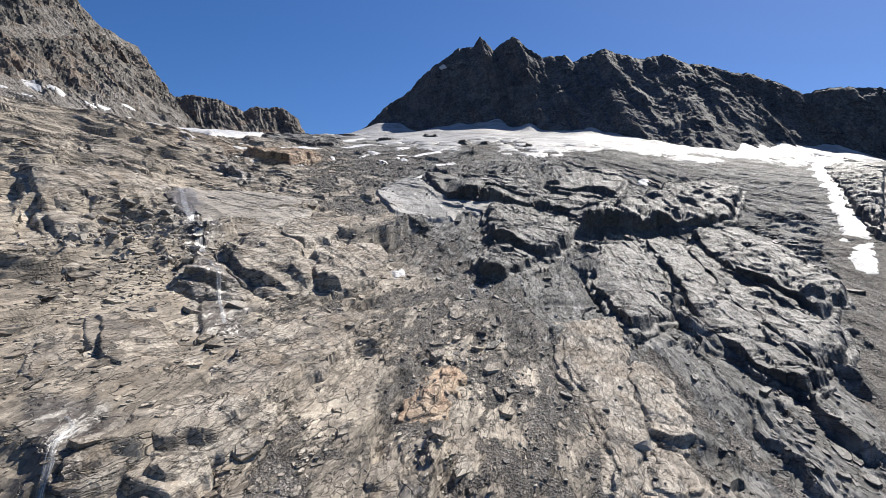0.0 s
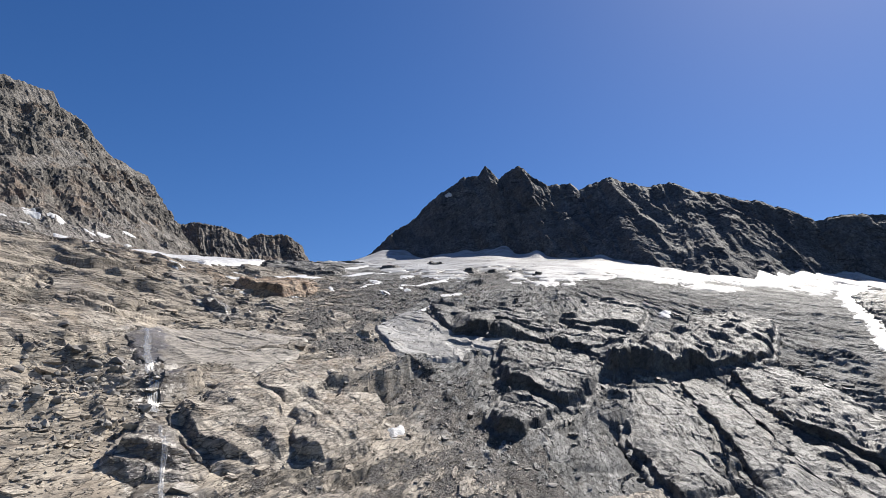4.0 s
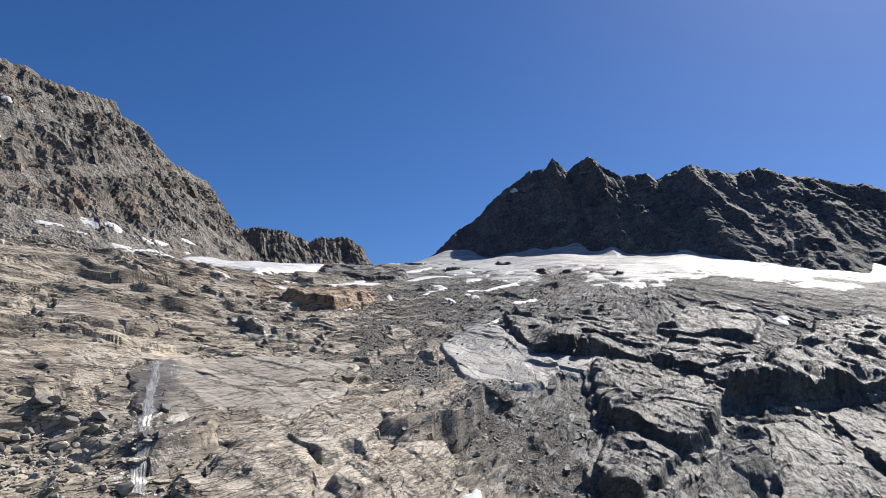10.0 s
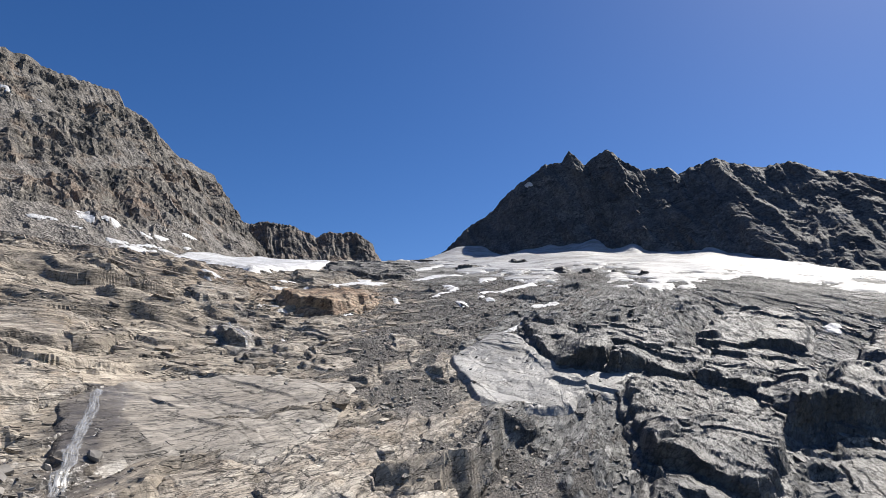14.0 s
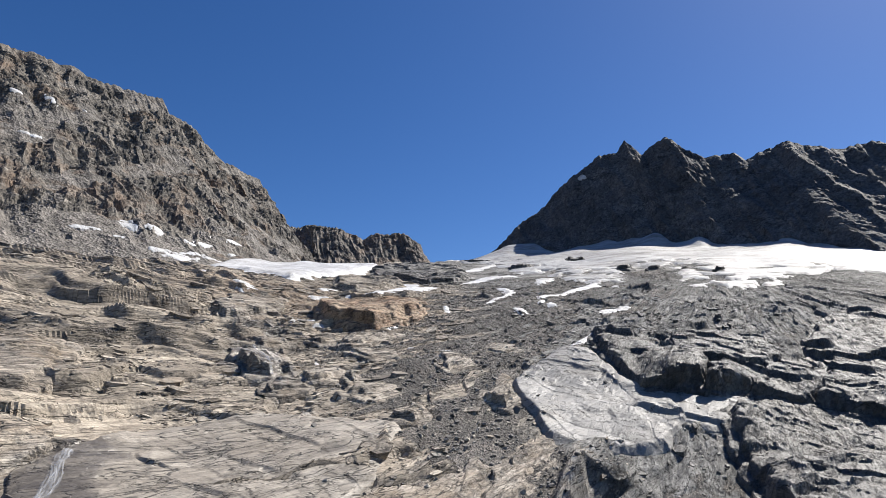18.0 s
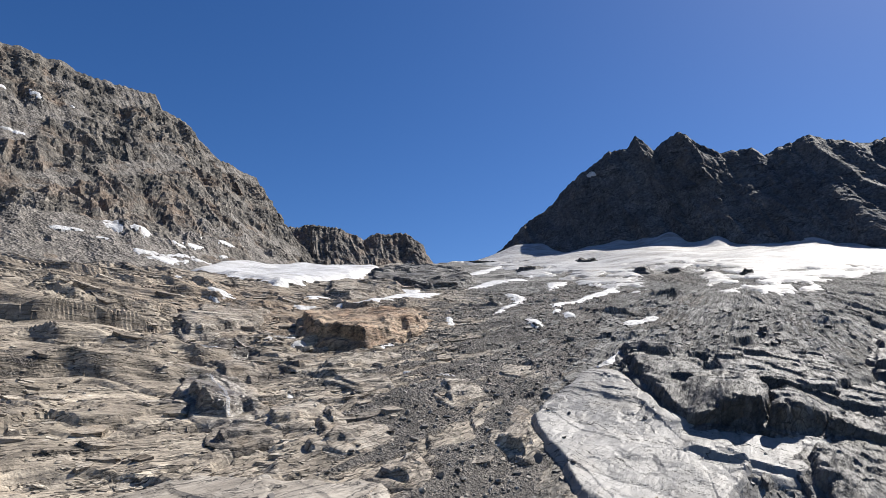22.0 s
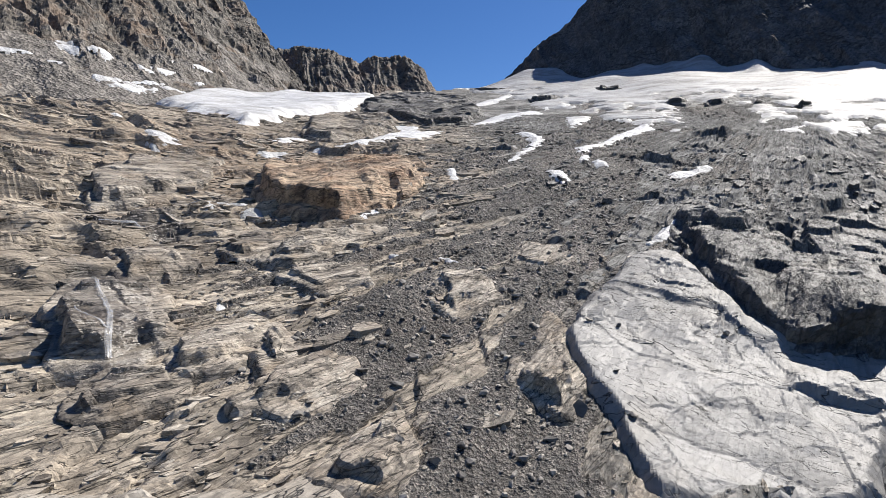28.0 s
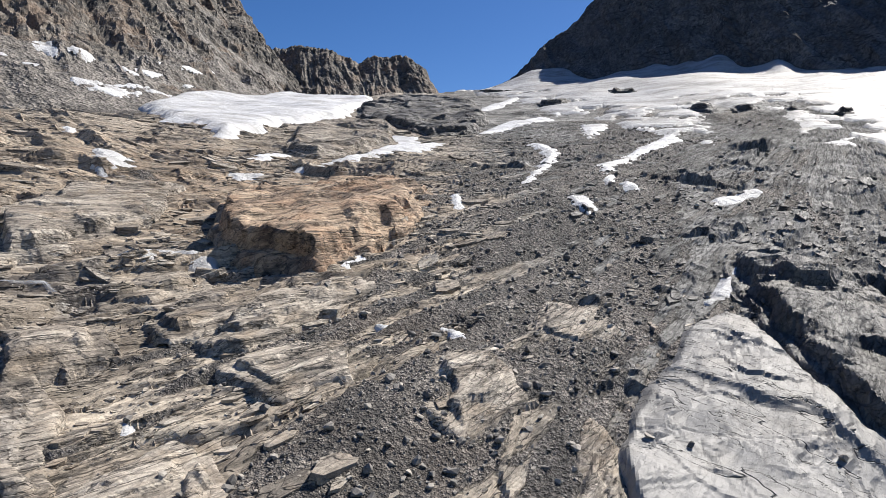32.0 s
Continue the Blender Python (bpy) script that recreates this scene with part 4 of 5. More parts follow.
mountain("cliff",
         [(-900, 480, 470), (-780, 600, 490), (-681, 739, 482), (-661, 766, 482), (-636, 801, 476), (-606, 842, 471), (-575, 885, 475), (-569, 894, 456), (-549, 919, 444), (-521, 955, 407), (-481, 1005, 392),
          (-469, 1017, 352), (-447, 1036, 319), (-420, 1060, 290)],
         [(-560, 260, 105), (-450, 370, 125), (-360, 490, 140), (-300, 580, 148), (-275, 660, 156), (-268, 740, 166), (-275, 820, 180), (-290, 900, 196), (-310, 960, 208)],
         850, 280, CLIFF_ROCK, 44, 9, 1.45, 80, "craggy grey-brown cliff above a grey talus slope", 5.0, 0.58)
mountain("far_ridge",
         [(-520, 1110, 335), (-468, 1087, 335), (-410, 1064, 330), (-376, 1052, 322), (-330, 1033, 299), (-320, 1030, 294), (-309, 1026, 299), (-262, 1008, 292), (-247, 1002, 288), (-229, 995, 274), (-214, 990, 250), (-190, 980, 215)],
         [(-430, 980, 250), (-385, 945, 245), (-315, 915, 225), (-255, 905, 212), (-185, 900, 200), (-150, 910, 190)],
         420, 110, CLIFF_ROCK, 26, 4, 1.1, 120, "low craggy brown ridge behind the snowfield", 4.0, 0.95)


# ---- outcrops ----
ROCKS = {"grey": SLAB_GREY, "tan": SLAB_TAN, "pale": SLAB_PALE, "rust": SLAB_RUST, "rib": SLAB_GREY, "sheet": SLAB_SHEET}
ROCK_WORDS = {"grey": ("dark_outcrop", "dark grey layered rock slab with a shaded broken front"), "tan": ("tan_outcrop", "pale tan cracked gneiss slab with a broken front"),
              "pale": ("polished_outcrop", "pale grey ice-polished slab with fine cracks"), "rib": ("rock_rib", "long dark grey rock rib with a shaded lower side"), "sheet": ("rock_sheet", "wide smooth tan-grey slab streaked by water"),
              "rust": ("rust_outcrop", "rust-orange rock outcrop with a dark hollow front")}


def joined(number):
    """A label for each patch of equal numbers in a grid."""
    label = np.arange(number.size).reshape(number.shape)
    for _ in range(200):
        old = label.copy()
        for a, b in (((slice(1, None), slice(None)), (slice(-1), slice(None))), ((slice(None), slice(1, None)), (slice(None), slice(-1)))):
            same = number[a] == number[b]
            least = np.minimum(label[a], label[b])
            label[a] = np.where(same, least, label[a])
            label[b] = np.where(same, np.minimum(least, label[b]), label[b])
        label = label.ravel()[label]
        if (label == old).all():
            break
    return label


def pieces(number, shown, least=70):
    """Slabs of a rock as patches that hang together; slivers go to a neighbour."""
    number = np.where(shown, number, -1)
    label = joined(number)
    count = np.bincount(label.ravel(), minlength=number.size)
    own = np.where(shown & (count[label] >= least), label, -1)
    for _ in range(60):
        empty = shown & (own < 0)
        if not empty.any():
            break
        grown = own.copy()
        for axis, by in ((0, 1), (0, -1), (1, 1), (1, -1)):
            near = np.roll(own, by, axis)
            grown = np.where(empty & (grown < 0), near, grown)
        own = grown
    return np.where(shown, joined(own), -1) if (own >= 0).any() else np.where(shown, 0, -1)


def outcrop(outline, height, rock):
    p = np.array(outline, float)
    (x0, y0), (x1, y1) = p.min(0) - 3, p.max(0) + 3
    step = 0.36 if y1 < 420 else 0.6
    if (x1 - x0) * (y1 - y0) > 6000:
        step *= 1.5
    cx, cy = np.arange(x0, x1, step), np.arange(y0, y1, step)
    x, y = (a.ravel() for a in np.meshgrid(cx, cy))
    smooth_rock = rock in ("pale", "sheet")
    # the way its broken front looks, in plan
    facing = np.array((-0.72, -0.69) if rock == "rib" else (0.0, -1.0))
    d = inside(x, y, outline)
    one, two, gap = cells((x + 1.5 * fbm(x / 6, y / 6, 2, 70)) / 6.5, y / 5.5, int(x0 + 3 * y0) & 63)
    k = 0.5 + 0.5 * smooth(0, 0.3, gap)
    a, b = (one[n] * k + two[n] * (1 - k) for n in (0, 1))
    d = d + (0.5 if smooth_rock else 3.0 if rock == "rust" else 1.8) * (a - 0.5) + (1.5 if smooth_rock else 1.6) * fbm(x / 9, y / 9, 3, 71)
    away = -p @ facing
    back = np.clip((-(x * facing[0] + y * facing[1]) - away.min()) / max(4.0, np.ptp(away)), 0, 1)
    lift = height * (1 - 0.85 * back ** 1.15) * np.clip(0.85 + 0.8 * fbm(x / 20, y / 26, 2, 72) + 0.5 * (a - 0.5), 0.3, 1.25)
    # rounded back: steep at the edge, bulging above
    crown = np.clip(d / (3.0 + 0.7 * height), 0, 1)
    lift = lift * (0.75 + 0.25 * crown * (2 - crown))
    if smooth_rock:
        h1, t1, number = slabs(x, y, 17.0, 75, False, 0.2 if rock == "pale" else 0.1, 0.7, 0.15)
        h2, t2 = blocks(x, y, 5.0, 76, True, 0.5, 0.4)
        rel = h1 + h2 * smooth(0.0, 0.35, fbm(x / 11, y / 11, 2, 78)) + blocks(x, y, 6.0, 74, False, 0.3, 0.38, 0.5)[0] * smooth(-0.1, 0.35, fbm(x / 15, y / 15, 2, 73)) + 0.7 * fbm(x / 14, y / 14, 2, 77)
    else:
        h1, t1, number = slabs(x, y, 15.0, 75, rock != "grey", 0.45 if rock == "grey" else 0.32, 0.6, 0.2)
        h2, t2 = blocks(x, y, 4.0, 76, True, 1.2, 0.5)
        rel = h1 + (0.08 + 0.32 * smooth(-0.05, 0.35, fbm(x / 13, y / 13, 2, 79))) * h2 + (1.0 if rock == "grey" else 0.5) * blocks(x, y, 5.2, 74, False, 0.6, 0.36, 0.6)[0] * smooth(-0.25, 0.2, fbm(x / 16, y / 16, 2, 73)) + 0.8 * fbm(x / 14, y / 14, 2, 77)
    # the face: a lower bench, then the rim
    wide = 1.5 if smooth_rock else 0.45 + 0.28 * height
    rim = smooth(-0.2 * wide, wide, d)
    bench = 0.0 if smooth_rock else smooth(-2.2, -1.0, d) * (0.15 + 0.4 * b)
    z = base(x, y) + low(x, y) + np.maximum(rim, bench) * (lift + 0.6) + (0.35 + 0.65 * rim) * rel - 3.5 * (1 - (smooth(-1.2, 0.0, d) if smooth_rock else smooth(-2.9, -1.7, d)))
    # the rim hangs over a hollow where the face looks down the slope
    gy_, gx_ = np.gradient(inside(x, y, outline).reshape(len(cy), len(cx)), step)
    slope = -(gx_.ravel() * facing[0] + gy_.ravel() * facing[1])
    hang = (0.0 if smooth_rock else 0.38 if rock == "grey" else 0.4 if rock in ("rust", "rib") else 0.2) * height * np.clip(slope, 0, 1) * (0.65 + 0.5 * b)
    jut = hang * smooth(0.2 * wide, wide, d) * (1 - 0.9 * smooth(wide, wide + 9, d))
    f = quads(len(cy), len(cx))
    shown = (d[f] > -2.8).any(1)
    name, label = ROCK_WORDS[rock]
    body = new(name)
    body.location = (float(p[:, 0].mean()), float(p[:, 1].mean()), float(base(p[:, :1].mean(0), p[:, 1:].mean(0))[0]))
    tagged(body, label, "rock outcrop", "outcrops on the mountainside")
    V = np.stack([x + facing[0] * jut, y + facing[1] * jut, z], -1) - np.array(body.location)
    shade = 0.55 * t1 + 0.45 * t2
    bed = z - base(x, y)
    damp = wetness(x, y)
    s, r = fan(x, y)
    owner = np.where(shown, pieces(number[f[:, 0]].reshape(len(cy) - 1, len(cx) - 1), shown.reshape(len(cy) - 1, len(cx) - 1)).ravel(), -1)
    ids, counts = np.unique(owner[owner >= 0], return_counts=True)
    main = ids[np.argmax(counts)]
    for one_id in ids:
        used, g = np.unique(f[owner == one_id], return_inverse=True)
        part_name = "main_slab" if one_id == main else "front_block" if d[used].mean() < 1.2 else "slab"
        ob = mesh_object(part_name, V[used], g.reshape(-1, 4), ROCKS[rock], False)
        set_attr(ob.data, "strata", s[used] / 3.0 + 0.15 * bed[used], r[used] / 16.0, shade[used])
        set_attr(ob.data, "wet", damp[used])
        ob.parent = body
    return body


for outline, height, rock in OUTCROPS.values():
    outcrop(outline, height, rock)


# ---- snow and ice ----
def snow_sheet(name, outline, depth, step, mat, label, category, edge=1.0, group="", islands=0.0, mounds=()):
    """Snow that lies in the hollows inside an outline; rock that stands higher pokes through."""
    p = np.array(outline, float)
    (x0, y0), (x1, y1) = p.min(0) - 2 * edge - step, p.max(0) + 2 * edge + step
    cx, cy = np.arange(x0, x1 + step, step), np.arange(y0, y1 + step, step)
    x, y = (a.ravel() for a in np.meshgrid(cx, cy))
    d = inside(x, y, outline) + edge * (1.6 * fbm(x / (5 * edge), y / (5 * edge), 3, 90) + 0.5 * pnoise(x / edge, y / edge, 91))
    d = d + (0.5 * edge if depth < 1 else 0)
    d = d - islands * 40 * smooth(0.13, 0.24, fbm(x / 30, y / 26, 4, 95, 0.6) + 0.08 * smooth(720, 540, y))
    g = ground(x, y)
    plain = base(x, y) + low(x, y)
    if depth < 1.5:
        lay = g.reshape(len(cy), len(cx))
        lay = np.pad(lay, 3, mode="edge")
        lay = sum(lay[k:len(lay) - 6 + k] for k in range(7)) / 7
        lay = sum(lay[:, k:lay.shape[1] - 6 + k] for k in range(7)) / 7
        lay = np.pad(lay, 3, mode="edge")
        lay = sum(lay[k:len(lay) - 6 + k] for k in range(7)) / 7
        lay = sum(lay[:, k:lay.shape[1] - 6 + k] for k in range(7)) / 7
        z = lay.ravel() + depth * smooth(-0.3 * edge, 3 * edge, d) - 1.2 * (1 - smooth(-1.2 * edge, 0.0, d))
    else:
        z = plain + depth * smooth(-0.5 * edge, 2.5 * edge, d) + 0.9 * fbm(x / 26, y / 16, 3, 92) - (depth + 2.0) * (1 - smooth(-1.4 * edge, 0.1 * edge, d))
    for mx, my, wide, high in mounds:
        z = z + high * np.exp(-np.abs((x - mx) / wide) ** 1.7 - np.abs((y - my) / (wide * 1.5)) ** 2)
    f = quads(len(cy), len(cx))
    f = f[(d[f] > -1.3 * edge).any(1)]
    if not len(f):
        return None
    V = np.stack([x, y, z], -1)
    if mounds:
        # the open field and the tongues that climb from it
        thing = tagged(new(name), label, category, group)
        mx, my = V[f].mean(1)[:, 0], V[f].mean(1)[:, 1]
        reach = np.array([np.hypot((mx - m[0]) / m[2], (my - m[1]) / (1.5 * m[2])) for m in mounds])
        owner = np.where(reach.min(0) < 1.0, reach.argmin(0), -1)
        for k in np.unique(owner):
            used, g = np.unique(f[owner == k], return_inverse=True)
            ob = mesh_object("snow_surface" if k < 0 else "snow_tongue", V[used], g.reshape(-1, 4), mat)
            ob.parent = thing
        return thing
    used, f = np.unique(f, return_inverse=True)
    ob = mesh_object(name, V[used], f.reshape(-1, 4), mat)
    return tagged(ob, label, category, group)


# tongues of snow that climb against the ridge: x, y, half width, height
GLACIER_MOUNDS = [(-100, 1000, 44, 28), (-63, 966, 26, 11), (-8, 928, 18, 6), (23, 902, 11, 4), (50, 886, 9, 3), (74, 872, 14, 8), (112, 834, 13, 10), (183, 786, 13, 4), (230, 690, 9, 3),
                  (322, 708, 22, 8), (372, 718, 18, 10), (400, 722, 28, 7), (340, 698, 14, 5), (440, 730, 26, 8)]
snow_sheet("glacier", [(-173, 897), (-110, 809), (-63, 647), (-41, 630), (-19, 566), (8, 515), (14, 546), (18, 615), (30, 640), (53, 624), (48, 560), (44, 508), (62, 510), (90, 520), (121, 575), (191, 590), (218, 545), (276, 611), (330, 600), (390, 640),
                       (470, 690), (470, 760), (250, 860), (100, 960), (-60, 1020), (-180, 1030)], 1.2, 1.8, ICE, "wide dirty white glacier below a dark ridge", "glacier", 2.2, "", 1.0, GLACIER_MOUNDS)
snow_sheet("snowfield", [(-226, 514), (-270, 566), (-328, 634), (-345, 700), (-345, 870), (-290, 850), (-228, 800), (-203, 745), (-174, 596), (-179, 536), (-160, 452), (-206, 505), (-218, 500)], 3.8, 1.7, SNOW, "clean white snowfield in a hollow below the cliff", "snowfield", 3.0, "", 0.0,
           [(-335, 720, 34, 9), (-330, 640, 22, 4), (-335, 860, 40, 4)])
snow_sheet("snow_gully", [(400, 700), (330, 575), (262, 440), (212, 345), (200, 325), (222, 335), (250, 380), (300, 470), (380, 590), (440, 690)], 2.0, 1.6, SNOW, "winding strip of old snow in a rocky gully", "snow", 4.5)
PATCHES = [
    [(-141.0, 354.0), (-147.0, 362.0), (-144.4, 366.5), (-141.5, 364.5)],
    [(-163.0, 395.9), (-164.6, 400.9), (-154.5, 401.0), (-156.6, 392.3)],
    [(-193.8, 419.0), (-196.0, 427.5), (-189.4, 419.7)],
    [(181.8, 291.0), (201.7, 315.8), (208.6, 317.9), (180.3, 270.3), (174.8, 269.1)],
    [(129.4, 434.2), (139.0, 434.6), (131.3, 422.3)],
    [(-17.9, 226.6), (-14.5, 231.8), (-13.0, 227.0), (-16.1, 221.8)],
    [(-157.8, 389.6), (-158.6, 395.5), (-154.3, 396.2), (-151.5, 397.6), (-151.7, 390.9), (-154.4, 388.4)],
    [(-141.4, 434.2), (-140.9, 454.9), (-135.4, 454.1), (-136.0, 437.6), (-137.3, 429.6)],
    [(-124.0, 433.4), (-121.5, 443.1), (-117.6, 462.6), (-114.4, 483.8), (-126.0, 515.3), (-124.7, 535.3), (-111.0, 528.5), (-105.5, 503.4), (-101.8, 511.7), (-95.5, 513.4), (-99.7, 489.8), (-107.2, 481.8), (-112.9, 460.9), (-118.0, 448.5), (-121.9, 435.6)],
    [(-88.9, 542.8), (-87.3, 568.8), (-75.5, 614.2), (-64.5, 633.7), (-56.9, 613.2), (-64.0, 585.6), (-76.1, 567.1), (-84.2, 548.8)],
    [(-112.5, 641.4), (-104.9, 707.0), (-99.9, 763.3), (-92.5, 777.6), (-94.8, 705.0), (-104.0, 653.1), (-110.4, 634.2)],
    [(-64.2, 528.5), (-56.7, 522.3), (-49.3, 501.3), (-50.7, 461.9), (-53.6, 443.5), (-56.5, 440.0), (-54.1, 459.8), (-54.0, 499.4)],
    [(-35.1, 474.0), (-30.9, 479.7), (-21.7, 510.4), (-10.0, 536.4), (-1.0, 555.0), (-1.7, 536.8), (-8.4, 520.2), (-20.0, 504.7), (-29.5, 469.1), (-31.9, 447.2), (-33.3, 454.4)],
    [(-43.3, 425.9), (-39.0, 430.4), (-35.7, 418.7), (-38.2, 413.7), (-41.0, 418.2)],
    [(-5.4, 438.1), (-0.8, 441.5), (7.9, 448.4), (8.7, 445.5), (-0.4, 436.2), (-6.0, 432.3)],
    [(-17.8, 372.3), (-13.9, 380.7), (-10.8, 386.8), (-8.9, 386.3), (-11.9, 378.6), (-15.7, 373.5)],
    [(-116.6, 346.4), (-116.4, 351.7), (-115.4, 355.7), (-111.7, 355.4), (-104.2, 358.0), (-102.2, 356.2), (-102.9, 354.1), (-108.8, 354.4), (-113.6, 348.7)],
    [(-72.3, 414.8), (-71.6, 421.3), (-68.2, 410.1), (-70.2, 407.9)],
    [(-60.0, 351.0), (-57.9, 351.7), (-55.7, 347.3), (-58.0, 347.8)],
    [(-69.8, 348.3), (-68.0, 348.3), (-68.4, 346.6)],
    [(-82.0, 363.8), (-81.7, 370.6), (-80.1, 370.8), (-81.1, 365.7)],
    [(-28.8, 446.2), (-25.7, 445.5), (-24.1, 441.4), (-28.6, 440.3)],
    [(-41.5, 581.4), (-30.6, 583.7), (-29.6, 572.5), (-37.5, 532.9), (-39.9, 544.1)],
    [(-187.9, 413.4), (-194.9, 425.5), (-182.4, 411.6), (-182.1, 408.1)],
    [(-135.5, 414.0), (-129.1, 421.1), (-125.8, 421.6), (-131.3, 412.7)],
    [(-88.4, 313.5), (-87.8, 314.2), (-86.7, 313.0), (-87.1, 312.3)],
    [(-69.0, 687.4), (-61.3, 695.0), (-53.7, 645.0), (-56.4, 633.3)],
]
for outline in PATCHES:
    size = max(np.ptp(np.array(outline), axis=0))
    snow_sheet("snow_patch", outline, 0.85, 0.35 if size < 30 else 0.7, SNOW, "small patch of old white snow among rocks", "snow patch", 0.6 if size < 30 else 1.2, "snow patches on the slope")


def face_snow(face, along, down, size, tall):
    """A patch of snow that clings to a rock face, at fractions along it and down it."""
    P, out = FACES[face]
    rows, cols = P.shape[:2]
    ci, ri = int(along * (cols - 1)), int(down * (rows - 1))
    step = np.linalg.norm(P[ri, ci + 1] - P[ri, ci - 1]) / 2
    fall = np.linalg.norm(P[ri + 1, ci] - P[ri - 1, ci]) / 2
    nc, nr = max(3, int(size / step)), max(3, int(tall / fall))
    c0, c1, r0, r1 = max(0, ci - nc), min(cols - 1, ci + nc), max(0, ri - nr), min(rows - 1, ri + nr)
    block, n = P[r0:r1 + 1, c0:c1 + 1], out[r0:r1 + 1, c0:c1 + 1]
    v, u = np.mgrid[r0:r1 + 1, c0:c1 + 1].astype(float)
    lean = (v - ri) / nr * 0.5
    d = 1 - np.hypot((u - ci) / nc - lean, (v - ri) / nr * 1.05) + 0.75 * fbm(u / 11 + along * 50, v / 6, 3, 96)
    q = block + n * (0.8 * smooth(0.1, 0.5, d) - 1.0 * (1 - smooth(-0.05, 0.2, d)))[..., None]
    f = quads(*u.shape)
    f = f[(d.ravel()[f] > 0).all(1)]
    if len(f) < 3:
        return
    used, f = np.unique(f, return_inverse=True)
    ob = mesh_object("snow_patch", q.reshape(-1, 3)[used], f.reshape(-1, 4), SNOW)
    tagged(ob, "thin white snow patch on the rocks of the cliff", "snow patch", "snow patches on the cliff")


for along, down, size, tall in ((0.548, 0.82, 20, 12), (0.53, 0.79, 12, 7), (0.569, 0.80, 14, 8), (0.518, 0.68, 10, 13), (0.544, 0.70, 9, 14), (0.603, 0.73, 12, 7), (0.62, 0.68, 8, 5), (0.663, 0.70, 12, 8), (0.64, 0.76, 8, 5), (0.466, 0.70, 14, 6),
                                (0.486, 0.20, 8, 14), (0.446, 0.35, 12, 5), (0.44, 0.2, 6, 5), (0.533, 0.19, 4, 5), (0.58, 0.74, 6, 8), (0.50, 0.74, 8, 6), (0.59, 0.82, 12, 6), (0.70, 0.66, 8, 5)):
    face_snow("cliff", along, down, size, tall)
face_snow("far_ridge", 0.216, 0.75, 20, 8)
face_snow("far_ridge", 0.10, 0.8, 16, 8)
face_snow("mountain_ridge", 0.217, 0.10, 8, 9)


# ---- heights of what is built so far ----
bpy.context.view_layer.update()
GRAPH = bpy.context.evaluated_depsgraph_get()


def surface(x, y):
    """Height of the topmost rock or snow at each place."""
    out = []
    for a, b in zip(x, y):
        hit, place, *_ = scene.ray_cast(GRAPH, Vector((float(a), float(b), 700.0)), Vector((0, 0, -1)))
        out.append(place.z if hit else ground_at(a, b))
    return np.array(out)



# ---- falling water ----
def waterfall(name, path, width, label, strands):
    """A fall or brook: threads of white water that run down the rock, each a part of its own."""
    fall = new(name)
    tagged(fall, label, name)
    p = np.array(path, float)
    d = np.concatenate([[0], np.cumsum(np.hypot(*np.diff(p, axis=0).T))])
    n = int(d[-1] / 0.4)
    s = np.linspace(0, d[-1], n)
    x, y = np.interp(s, d, p[:, 0]), np.interp(s, d, p[:, 1])
    tx, ty = np.gradient(x), np.gradient(y)
    ln = np.hypot(tx, ty)
    nx, ny = -ty / ln, tx / ln
    for k in range(strands):
        off = 0.0 if k == 0 else (k - strands / 2) * width * 0.7
        wave = off * (0.5 + 0.5 * s / d[-1]) + (0.25 + 0.5 * width) * fbm(s / 6, s * 0 + k, 3, 200 + k)
        half = (width if k == 0 else 0.4 * width) * (0.55 + 0.35 * s / d[-1] + 0.7 * np.abs(pnoise(s / 2.1, s * 0 + k, 230)))
        rows = []
        for e in (-1.0, -0.33, 0.33, 1.0):
            px, py = x + nx * (wave + e * half), y + ny * (wave + e * half)
            z = surface(px, py)
            z = np.maximum(z, np.convolve(np.pad(z, 3, mode="edge"), np.ones(7) / 7, "valid"))
            rows.append(np.stack([px, py, z + 0.22 + 0.18 * (1 - abs(e))], -1))
        g = np.stack(rows, 1)
        ob = mesh_object("strand", g.reshape(-1, 3), quads(n, 4), WATER)
        flow = np.stack([np.repeat(s * 0.22, 4), np.tile(np.array([-1, -0.33, 0.33, 1.0]) * 1.6, n) * np.repeat(half, 4) * 2, np.full(n * 4, 7.0 * k)], -1)
        set_attr(ob.data, "flow", flow[:, 0], flow[:, 1], flow[:, 2])
        ob.parent = fall


waterfall("waterfall", STREAMS["fall_a"], 1.3, "thin white waterfall down a wet dark rock face", 3)
waterfall("waterfall", STREAMS["fall_b"], 0.6, "short white waterfall over a dark rock step", 3)
waterfall("waterfall", STREAMS["fall_c"], 0.45, "thin split waterfall over wet streaked rock", 3)
waterfall("waterfall", STREAMS["fall_d"], 0.22, "narrow side thread of white falling water", 2)
waterfall("brook", STREAMS["brook"], 0.5, "small white brook between bare slabs", 4)
waterfall("brook", STREAMS["brook_b"], 0.4, "trickle of white water over dark wet rock", 3)



# ---- loose stones ----
def stone_shape(seed, level):
    """An angular stone about one metre across."""
    bm = bmesh.new()
    bmesh.ops.create_icosphere(bm, subdivisions=level, radius=0.5)
    rng = random.Random(seed)
    cuts = [(Vector((rng.gauss(0, 1), rng.gauss(0, 1), rng.gauss(0, 0.8))).normalized(), rng.uniform(0.17, 0.36)) for _ in range(14)]
    for v in bm.verts:
        for n, k in cuts:
            over = v.co.dot(n) - k
            if over > 0:
                v.co -= n * over
        v.co *= 1 + rng.uniform(-0.04, 0.04)
    return bm


